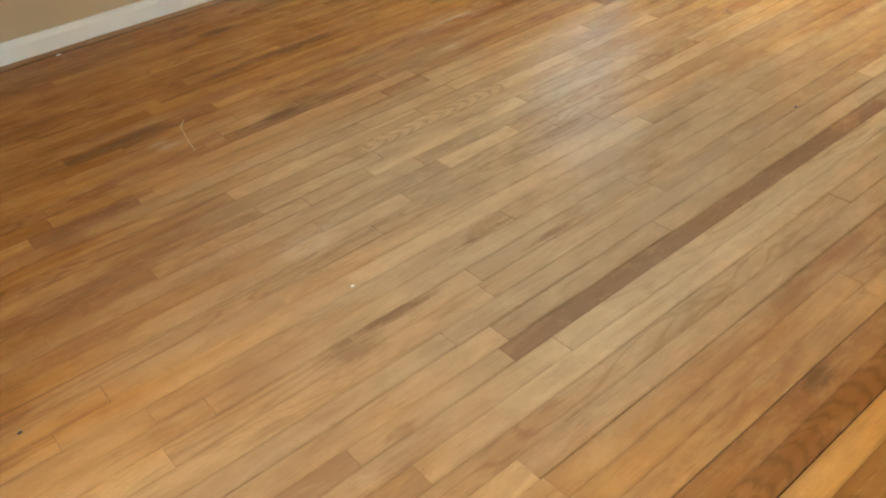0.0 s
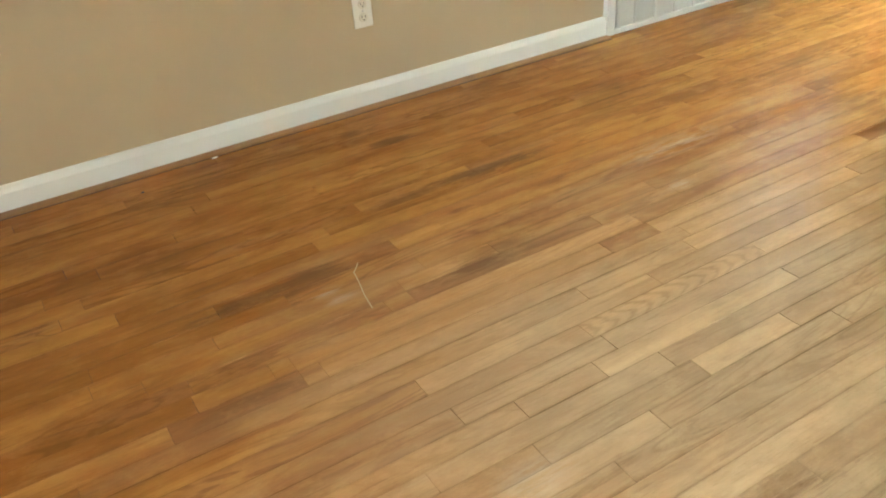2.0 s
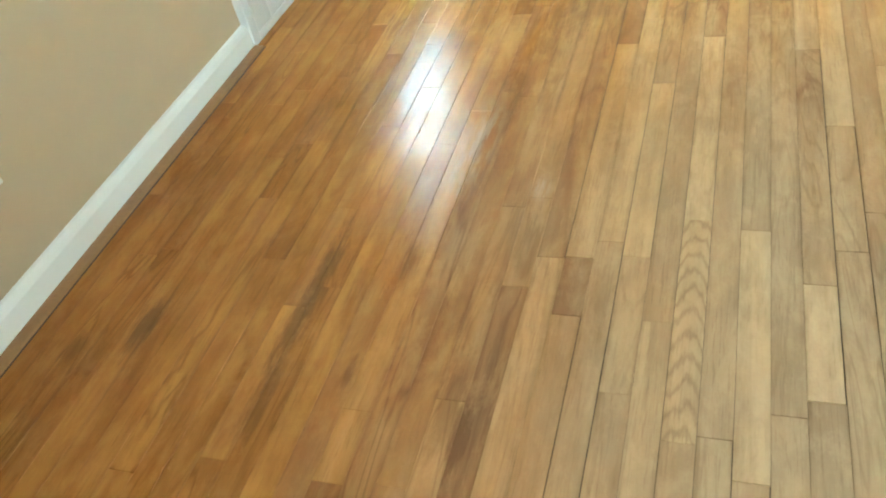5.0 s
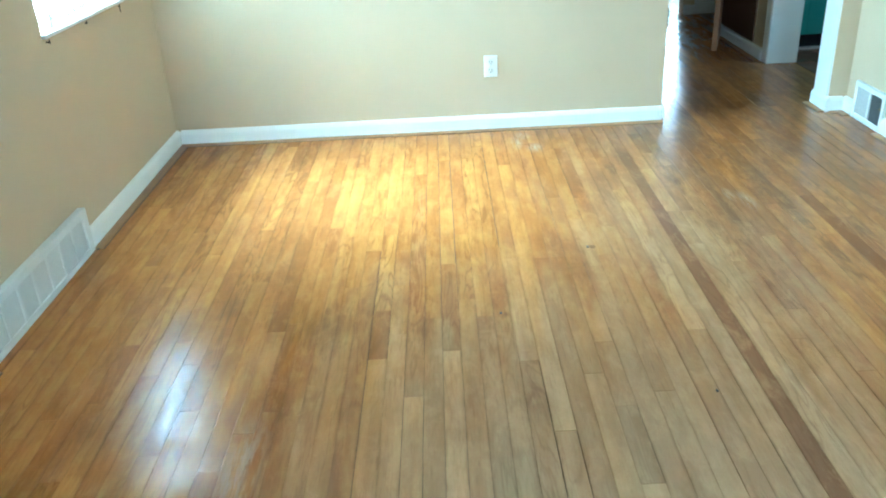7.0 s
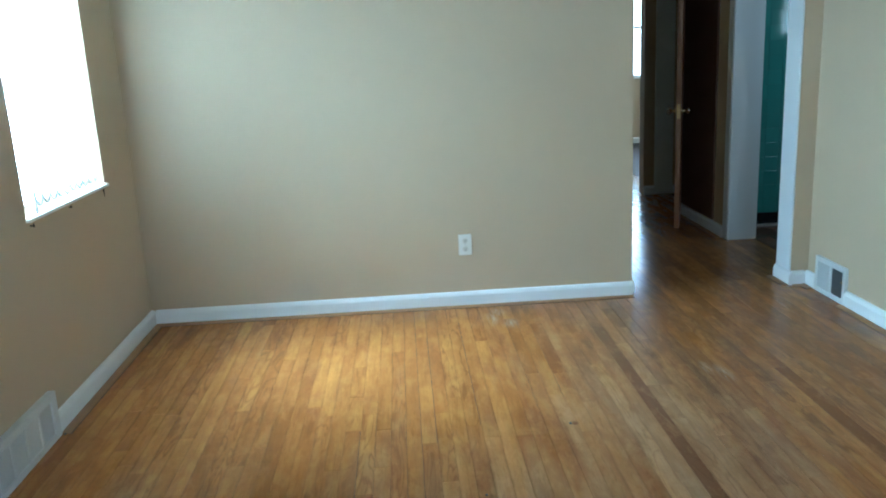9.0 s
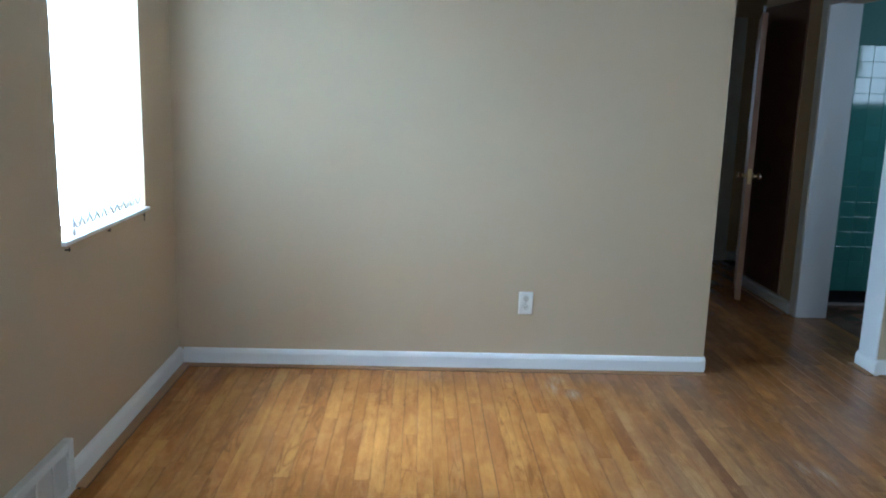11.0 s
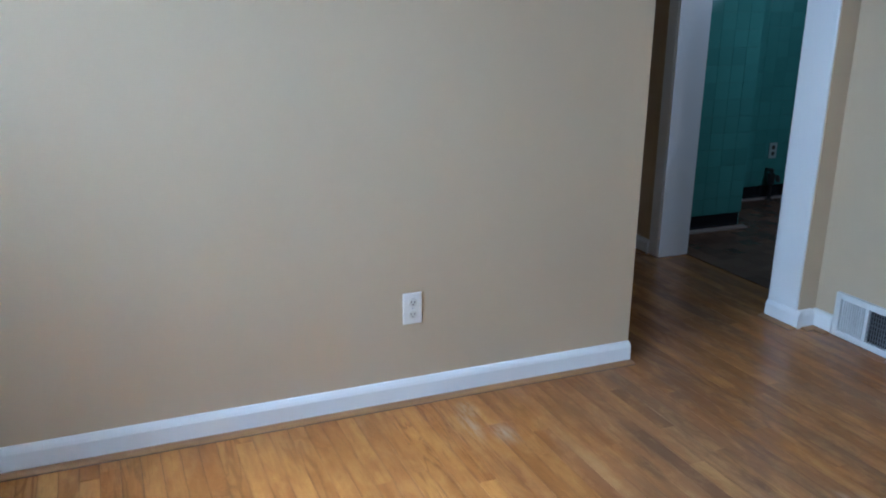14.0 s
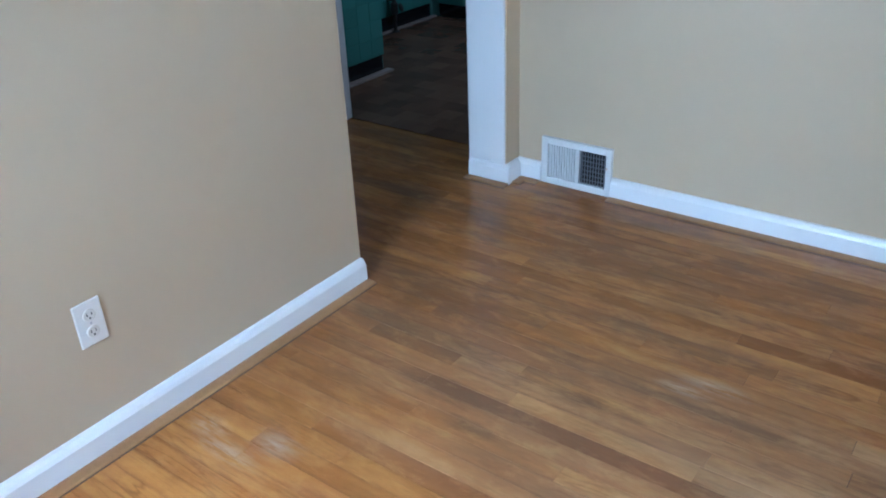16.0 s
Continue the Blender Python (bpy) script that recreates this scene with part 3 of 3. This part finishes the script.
# ---- outlets ----
def outlet(m, label, plate=PLATE, face_of=SOCKET, face_label="almond plastic socket face"):
    e = empty("wall_outlet", (0, 0, 0), label, "outlet", "duplex outlets")
    bm = bmesh.new()
    box(bm, -0.0375, 0.0375, -0.006, 0, -0.0605, 0.0605, 0.0035)
    part("cover_plate", bm, plate, e)
    for z in (-0.0235, 0.0235):
        bm = bmesh.new()
        lathe(bm, [(0.0165, 0.0), (0.0165, 0.0088), (0.0145, 0.0098)], Matrix.Translation((0, 0, z)) @ pose(0, 0, 0, 90, 0, 0), 28)
        face = part("socket_face", bm, face_of, e, face_label)
        for x, w, h in ((-0.0063, 0.0022, 0.0085), (0.0063, 0.0022, 0.0068)):
            part("slot", box(bmesh.new(), x - w / 2, x + w / 2, -0.0104, -0.0092, z + 0.003 - h / 2, z + 0.003 + h / 2), BLACK, face)
        part("slot", lathe(bmesh.new(), [(0.0026, 0.0092), (0.0026, 0.0104)], Matrix.Translation((0, 0, z - 0.0075)) @ pose(0, 0, 0, 90, 0, 0), 12), BLACK, face)
    part("screw", lathe(bmesh.new(), [(0.0034, 0.0), (0.0034, 0.0070), (0.0022, 0.0078)], pose(0, 0, 0, 90, 0, 0), 14), STEEL, e)
    e.matrix_basis = m
    return e


outlet(pose(1.814, 0, 0.361), "white duplex outlet plate on the tan wall above the baseboard")
outlet(pose(0, -3.452, 0.352, 0, 0, 90), "white duplex outlet plate on the tan wall near the register")


# ---- floor registers ----
def register_west():
    e = empty("baseboard_register", (0, -1.86, 0), "long white enamelled baseboard register with grey louvres", "register", "heating registers")
    inv = Matrix.Translation(e.location).inverted()
    y0, y1, h, d = -2.32, -1.40, 0.196, 0.032

    def put(nm, bm, mat, parent=e, lab=""):
        ob = part(nm, bm, mat, parent, lab)
        if parent is e:
            ob.matrix_parent_inverse = inv
        return ob

    put("back", box(bmesh.new(), 0.0, 0.006, y0 + 0.01, y1 - 0.01, 0.0, h - 0.01), DUCTGREY)
    bm = bmesh.new()
    box(bm, 0.0, d, y0, y0 + 0.045, 0.0, h, 0.003)
    put("end_frame", bm, VENTWHITE)
    put("end_frame", box(bmesh.new(), 0.0, d, y1 - 0.045, y1, 0.0, h, 0.003), VENTWHITE)
    put("top_rail", box(bmesh.new(), 0.0, d, y0 + 0.045, y1 - 0.045, h - 0.032, h, 0.003), VENTWHITE)
    put("bottom_rail", box(bmesh.new(), 0.0, d, y0 + 0.045, y1 - 0.045, 0.0, 0.026, 0.003), VENTWHITE)
    count = 7
    pitch = (y1 - y0 - 0.09) / count
    slat = bmesh.new()
    box(slat, 0.014, 0.0275, -pitch / 2 + 0.009, pitch / 2 - 0.009, -0.0035, 0.0035, 0.001)
    first = None
    for i in range(count):
        c = y0 + 0.045 + pitch * (i + 0.5)
        if i:
            put("mullion", box(bmesh.new(), 0.008, d - 0.002, c - pitch / 2 - 0.008, c - pitch / 2 + 0.008, 0.026, h - 0.032, 0.002), VENTWHITE)
        z = 0.033
        while z < h - 0.034:
            if first is None:
                first = put("louvre", slat, GREYSLAT)
                mesh = first.data
                ob = first
            else:
                ob = new("louvre", mesh)
                ob.parent = e
                ob.matrix_parent_inverse = inv
            ob.matrix_basis = pose(0, c, z)
            z += 0.0088
    return e


register_west()


def register_east():
    e = empty("floor_register", (EX, -0.272, 0), "white enamelled wall register with one half open showing its dark duct", "register", "heating registers")
    inv = Matrix.Translation(e.location).inverted()
    ya, yb, h, d = -0.432, -0.112, 0.205, 0.022

    def put(nm, bm, mat, lab="", parent=e):
        ob = part(nm, bm, mat, parent, lab)
        ob.matrix_parent_inverse = inv if parent is e else Matrix.Identity(4)
        return ob

    put("back", box(bmesh.new(), EX - 0.004, EX, ya + 0.02, yb - 0.02, 0.02, h - 0.02), BLACK, "black plate painting the shade inside the duct")
    X0, X1 = EX - d, EX
    put("frame_side", box(bmesh.new(), X0, X1, ya, ya + 0.024, 0, h, 0.003), VENTWHITE)
    put("frame_side", box(bmesh.new(), X0, X1, yb - 0.030, yb, 0, h, 0.003), VENTWHITE)
    put("frame_rail", box(bmesh.new(), X0, X1, ya + 0.024, yb - 0.030, 0, 0.030, 0.003), VENTWHITE)
    put("frame_rail", box(bmesh.new(), X0, X1, ya + 0.024, yb - 0.030, h - 0.028, h, 0.003), VENTWHITE)
    mid = -0.281
    put("frame_mullion", box(bmesh.new(), X0 + 0.001, X1, mid - 0.009, mid + 0.009, 0.030, h - 0.028, 0.002), VENTWHITE)
    put("damper", box(bmesh.new(), X0 + 0.013, X0 + 0.015, mid + 0.010, yb - 0.031, 0.031, h - 0.029), VENTWHITE, "closed white damper plate")
    y = mid + 0.018
    while y < yb - 0.034:
        put("slat", box(bmesh.new(), X0 + 0.003, X0 + 0.011, y - 0.0028, y + 0.0028, 0.030, h - 0.028, 0.0008), VENTWHITE)
        y += 0.0118
    y = ya + 0.030
    while y < mid - 0.012:
        put("slat", box(bmesh.new(), X0 + 0.003, X0 + 0.009, y - 0.0011, y + 0.0011, 0.030, h - 0.028), DUCTSLAT)
        y += 0.0125
    z = 0.050
    while z < h - 0.04:
        put("cross_bar", box(bmesh.new(), X0 + 0.010, X0 + 0.014, ya + 0.024, mid - 0.009, z - 0.0011, z + 0.0011), DUCTSLAT)
        z += 0.0205
    put("lever", rod(bmesh.new(), (X0 + 0.006, ya + 0.020, 0.118), (X0 - 0.012, ya + 0.014, 0.128), 0.0035, 10), BRASS, "small brass damper lever")
    return e


register_east()


# ---- doors ----
def door(name, hinge, free, height, label, wood, knob=True):
    """A door leaf from its hinge line to its free edge, seen in plan."""
    hinge, free = Vector((*hinge, 0)), Vector((*free, 0))
    d = free - hinge
    width = d.length
    e = empty(name, (0, 0, 0), label, "door", "", "structure")
    part("leaf", box(bmesh.new(), 0, width, -0.019, 0.019, 0.010, height, 0.003), wood, e)
    for z in (0.25, 1.25, 1.85):
        part("hinge", rod(bmesh.new(), (-0.004, -0.020, z - 0.045), (-0.004, -0.020, z + 0.045), 0.006, 10), STEEL, e, "steel butt hinge")
    if knob:
        part("latch_plate", box(bmesh.new(), width, width + 0.0015, -0.012, 0.012, 0.855, 0.965), BRASS, e, "brass latch plate")
        for s in (-1, 1):
            m = Matrix.Translation((width - 0.06, s * 0.019, 0.91)) @ pose(0, 0, 0, -90 * s, 0, 0)
            part("rose", lathe(bmesh.new(), [(0.027, 0), (0.026, 0.004), (0.012, 0.010), (0.009, 0.03)], m), BRASS, e, "brass rose")
            part("knob", lathe(bmesh.new(), [(0.010, 0.028), (0.020, 0.036), (0.0275, 0.05), (0.026, 0.062), (0.017, 0.069), (0.004, 0.071)], m, 12), KNOB, e, "polished metal knob")
    e.matrix_basis = pose(hinge.x, hinge.y, 0, 0, 0, math.degrees(math.atan2(d.y, d.x)))
    return e


door("door_1", (3.795, 2.17), (3.575, 1.57), 2.03, "brown stained wooden hall door swung open, with metal knobs", DOORWOOD)
door("door_2", (2.955, 3.27), (3.745, 3.50), 2.03, "white painted bedroom door standing open", TRIM)


# no door: a brown slab added to paint the hall wall's deep shadow
panel = empty("shade_slab", (HX, 1.80, 0.09), "dark brown slab added flat on the hall wall for its deep shadow", "door", "", "structure")
ob = part("leaf", box(bmesh.new(), HX - 0.012, HX + 0.004, 1.445, 2.150, 0.092, 2.12, 0.003), SHADEBROWN, panel)
ob.matrix_parent_inverse = Matrix.Translation(panel.location).inverted()


# ---- bathroom tiles ----
def tile_wall(parent, u0, u1, z0, z1, place, material, size=0.108, name="tile"):
    """Square glazed tiles with recessed joints; place(u, z) gives each tile's pose."""
    bm = bmesh.new()
    box(bm, -size / 2 + 0.0005, size / 2 - 0.0005, -0.007, 0, -size / 2 + 0.0005, size / 2 - 0.0005, 0.0018)
    me = bpy.data.meshes.new(name)
    bm.to_mesh(me)
    bm.free()
    me.materials.append(material)
    u = u0 + size / 2
    while u < u1 - size * 0.3:
        z = z0 + size / 2
        while z < z1 - size * 0.3:
            t = new(name, me)
            t.parent = parent
            t.matrix_basis = place(u, z)
            z += size
        u += size


wing = bpy.data.objects["wall_bath_wing"]
back = bpy.data.objects["wall_bath_north"]
bend = bpy.data.objects["wall_bath_east"]


def tilt():
    return random.uniform(-0.35, 0.35)


tile_wall(wing, 4.022, 4.772, 0.104, 1.85, lambda u, z: pose(u, 1.55, z, tilt(), 0, tilt()), TEAL)
tile_wall(wing, 4.022, 4.772, 0.010, 0.100, lambda u, z: pose(u, 1.549, z), BLACKTILE, 0.092, "base_tile")
tile_wall(back, 4.77, 6.10, 0.104, 1.85, lambda u, z: pose(u, 2.16, z, tilt(), 0, tilt()), TEAL)
tile_wall(back, 4.77, 6.10, 0.010, 0.100, lambda u, z: pose(u, 2.159, z), BLACKTILE, 0.092, "base_tile")
tile_wall(bend, 0.80, 2.15, 0.104, 1.40, lambda u, z: pose(6.10, u, z, 0, tilt(), -90), TEAL)
tile_wall(bend, 0.80, 2.15, 0.010, 0.100, lambda u, z: pose(6.099, u, z, 0, 0, -90), BLACKTILE, 0.092, "base_tile")
board("threshold_strip", (4.03, 4.80, 1.488, 1.541, 0.0, 0.016), STONE, "pale strip along the foot of the tiled wall", "trim")
board("threshold_back", (4.80, 6.09, 2.108, 2.150, 0.0, 0.014), STONE, "pale strip along the foot of the tiled wall", "trim")


outlet(pose(5.60, 2.152, 0.375), "greenish duplex outlet with dark sockets on the bathroom tile", OLDPLATE, OLDFACE, "dark brown socket face")
valve = empty("supply_valve", (5.56, 2.09, 0), "dark water supply pipe with a shut-off valve at the wall", "pipe")
pipe = bmesh.new()
rod(pipe, (0, 0, 0.0), (0, 0, 0.24), 0.014)
rod(pipe, (0, 0, 0.232), (0, 0.06, 0.232), 0.014)
part("pipe", pipe, IRON, valve)
part("collar", lathe(bmesh.new(), [(0.030, 0), (0.028, 0.006), (0.013, 0.012)], pose(0, 0, 0.004)), IRON, valve)
part("valve_body", lathe(bmesh.new(), [(0.014, -0.045), (0.027, -0.035), (0.027, 0.035), (0.014, 0.045)], pose(0, 0, 0.17)), IRON, valve)
part("handle", lathe(bmesh.new(), [(0.010, 0), (0.030, 0.004), (0.030, 0.014), (0.010, 0.018)], Matrix.Translation((0.026, -0.03, 0.17)) @ pose(0, 0, 0, 60, 40, 0), 10), IRON, valve)


# ---- floors ----
sub = bmesh.new()
box(sub, -0.2, 4.04, SY - 0.2, 7.25, -0.10, -0.004)
box(sub, 4.04, 5.7, 2.2, 7.25, -0.10, -0.004)
floor = structure(part("floor", sub, GAP), "old oak strip floor, orange varnish worn grey in the middle", "floor")
bathsub = structure(part("floor_bath", box(bmesh.new(), 4.045, 6.24, -0.14, 2.30, -0.10, -0.003), GAP), "dark brown tiled bathroom floor", "floor")
bm = bmesh.new()
box(bm, -0.0586, 0.0586, -0.0586, 0.0586, -0.004, 0.004, 0.001)
ft = bpy.data.meshes.new("floor_tile")
bm.to_mesh(ft)
bm.free()
ft.materials.append(BATHFLOOR)
for i in range(18):
    for j in range(16):
        t = new("floor_tile", ft)
        t.parent = bathsub
        t.matrix_basis = pose(4.0725 + i * 0.118, 0.25 + j * 0.118 + (0.059 if i % 2 else 0), 0.0)

PW = 0.0600
EDGES = [0.0]
for stop, count in ((0.713, 12), (0.9605, 4), (1.196, 4), (1.320, 2), (1.738, 7), (2.4295, 11), (2.4845, 1), (4.076, 26)):
    first = EDGES[-1]
    EDGES += [first + (stop - first) * (i + 1) / count for i in range(count)]


def strip_of(x):
    return max(i for i, e in enumerate(EDGES[:-1]) if e <= x)


# boards that stand out: x, south end, north end, tone 0 dark to 1 light
KNOWN = [(2.458, -3.972, -0.53, 0.02), (3.11, -2.6, -1.2, 0.08), (0.930, -4.38, -3.87, 0.24), (1.160, -3.95, -3.35, 0.32)]
KNOWN += [
    (1.230, -4.30, -3.255, 0.80), (1.286, -3.42, -3.25, 0.15), (1.286, -4.25, -3.42, 0.62),
    (1.525, -3.69, -3.11, 0.78), (1.638, -3.75, -3.135, 0.85), (1.751, -3.57, -3.286, 0.88),
    (1.412, -3.237, -2.56, 0.82), (1.469, -4.10, -3.417, 0.80), (0.425, -3.10, -2.86, 0.30),
    (0.665, -3.86, -3.461, 0.85), (2.995, -4.10, -3.20, 0.12), (3.052, -4.00, -3.35, 0.95),
    (0.948, -2.15, -1.26, 0.22), (1.118, -1.40, -0.55, 0.95), (1.061, -1.30, -0.40, 0.80),
    (1.540, -2.32, -1.70, 0.25), (1.760, -2.40, -1.68, 0.80), (1.287, -2.35, -2.04, 0.20),
    (2.127, -1.10, -0.40, 0.18), (2.560, -4.30, -3.10, 0.70), (1.005, -2.60, -2.10, 0.35),
    (0.780, -4.60, -4.05, 0.35), (1.174, -4.52, -4.02, 0.75), (1.117, -3.95, -3.66, 0.82),
    (2.570, -0.55, -0.23, 0.20), (2.514, -1.30, -0.78, 0.85), (2.970, -1.28, -0.97, 0.50),
    (0.950, -3.87, -3.71, 0.85), (1.235, -4.53, -4.35, 0.85), (1.290, -4.60, -4.30, 0.30),
]

# flat-sawn boards with clear arches
ARCHED = {(strip_of(x), y) for x, y in ((1.525, -3.69), (2.995, -4.10))}

known = {}
for x, ya, yb, tone in KNOWN:
    known.setdefault(strip_of(x), []).append((ya, yb, tone))

rng = random.Random(11)
meshes = {}


def board_mesh(cm):
    if cm not in meshes:
        h, w, L = 0.0, PW / 2 - 0.0003, cm / 200 - 0.0003
        b = 0.0005
        v = [(-w, -L, -0.012), (w, -L, -0.012), (w, L, -0.012), (-w, L, -0.012), (-w, -L, h - b), (w, -L, h - b), (w, L, h - b), (-w, L, h - b),
             (-w + b, -L + b, h), (w - b, -L + b, h), (w - b, L - b, h), (-w + b, L - b, h)]
        f = [(0, 1, 5, 4), (1, 2, 6, 5), (2, 3, 7, 6), (3, 0, 4, 7), (4, 5, 9, 8), (5, 6, 10, 9), (6, 7, 11, 10), (7, 4, 8, 11), (8, 9, 10, 11)]
        me = bpy.data.meshes.new("floorboard")
        me.from_pydata(v, [], f)
        me.attributes.new("across", "FLOAT", "POINT").data.foreach_set("value", [math.copysign(1.0, c[0]) for c in v])
        me.materials.append(FLOOR)
        meshes[cm] = me
    return meshes[cm]


def tone_pick():
    return min(1.0, max(0.0, rng.gauss(0.58, 0.11)))


boards = []
for s, (xa, xb) in enumerate(zip(EDGES, EDGES[1:])):
    xc = (xa + xb) / 2
    if xc > 4.03:
        break
    fixed = sorted(known.get(s, []))
    y = SY - rng.uniform(0, 0.5)
    end = 7.2 if xc > 2.0 else 0.0
    if xc > 3.84:
        y = 0.2 - rng.uniform(0, 0.1)
    while y < end:
        nxt = next((f for f in fixed if f[1] > y + 0.01), None)
        if nxt and nxt[0] <= y + 0.02:
            boards.append((xc, y, nxt[1], nxt[2], True, (xb - xa) / PW))
            y = nxt[1]
            continue
        L = rng.choice((0.32, 0.45, 0.6, 0.8, 1.0, 1.3, 1.7, 2.1)) * rng.uniform(0.9, 1.1)
        stop = y + L
        if nxt and stop > nxt[0] - 0.2:
            stop = nxt[0]
        if stop > SY + 0.06:
            boards.append((xc, max(y, SY - 0.05), min(stop, end), tone_pick(), False, (xb - xa) / PW))
        y = stop

single, rest_v, rest_f = 0, [], []
for xc, ya, yb, tone, special, wide in boards:
    near = 0.0 < xc < 2.9 and -4.6 < (ya + yb) / 2 < -0.9
    cm = max(2, round((yb - ya) * 100))
    dz = rng.uniform(-0.0004, 0.0004)
    if special or (near and single < 290):
        single += 1
        o = new("floorboard", board_mesh(cm))
        o.parent = floor
        # some strips have shrunk and left an open joint
        shrink = rng.choice((0, 0, 0, 0.0004, 0.0008, 0.0014)) if xc > 1.15 else 0.0
        o.scale = (wide - shrink / PW, ((yb - ya) * 100 - rng.choice((0, 0.04, 0.12))) / cm, 1)
        o.location = (xc - shrink / 2, (ya + yb) / 2, dz)
        o.color = (tone, 1.0 if (strip_of(xc), ya) in ARCHED else 0.0, 0, 1)
    else:
        k = len(rest_v)
        me = board_mesh(cm)
        c = (ya + yb) / 2
        rest_v += [(v.co.x * wide + xc, v.co.y * (yb - ya) * 100 / cm + c, v.co.z + dz) for v in me.vertices]
        rest_f += [tuple(i + k for i in p.vertices) for p in me.polygons]
me = bpy.data.meshes.new("floorboards")
me.from_pydata(rest_v, [], rest_f)
me.attributes.new("across", "FLOAT", "POINT").data.foreach_set("value", [1.0 if i % 4 in (1, 2) else -1.0 for i in range(len(rest_v))])
me.materials.append(FLOOR_FAR)
o = new("floorboards", me)
o.parent = floor
tagged(o, "old varnished oak strip boards", "", "", "stuff")

# ---- small things on the floor ----
bm = bmesh.new()
pts = [(0.952, -3.993), (0.985, -4.022), (1.03, -4.030), (1.09, -4.045), (1.152, -4.054)]
for a, b in zip(pts, pts[1:]):
    rod(bm, (*a, 0.0026), (*b, 0.0015), 0.0012, 8)
tagged(part("splinter", bm, STRAW), "thin pale bent splinter of straw lying on the floorboards", "debris")
bm = bmesh.new()
bmesh.ops.create_icosphere(bm, subdivisions=2, radius=0.006, matrix=Matrix.Translation((0.076, -4.10, 0.003)) @ Matrix.Diagonal((0.8, 1.8, 0.5, 1)))
for v in bm.verts:
    v.co += Vector((noise.noise(v.co * 400), noise.noise(v.co * 300), 0)) * 0.0012
tagged(part("paint_crumb", bm, CRUMB), "small white paint crumb beside the baseboard", "debris")


def speck(x, y, size, material, label):
    """A crumb or chip lying on the boards, uneven and flattened."""
    bm = bmesh.new()
    bmesh.ops.create_icosphere(bm, subdivisions=2, radius=size, matrix=Matrix.Diagonal((1.0, 1.5, 0.45, 1)))
    for v in bm.verts:
        v.co += Vector((noise.noise(v.co * 400 + Vector((x, y, 0))), noise.noise(v.co * 300), 0)) * size * 0.3
    ob = tagged(part("floor_crumb", bm, material), label, "debris", "crumbs on the floor")
    ob.location = (x, y, size * 0.35)


speck(2.038, -4.080, 0.0035, CRUMB, "tiny white crumb lying on the worn oak boards")
speck(2.296, -2.603, 0.0045, IRON, "tiny dark chip of dirt on the oak boards")
speck(1.942, -4.834, 0.0040, IRON, "tiny dark chip of dirt on the oak boards")
speck(0.166, -4.369, 0.0040, IRON, "tiny dark chip of dirt on the oak boards")
speck(2.088, -1.613, 0.0060, IRON, "tiny dark chip of dirt on the oak boards")
speck(1.704, -2.099, 0.0050, IRON, "tiny dark chip of dirt on the oak boards")
speck(0.042, -1.401, 0.0060, IRON, "tiny dark chip of dirt on the oak boards")
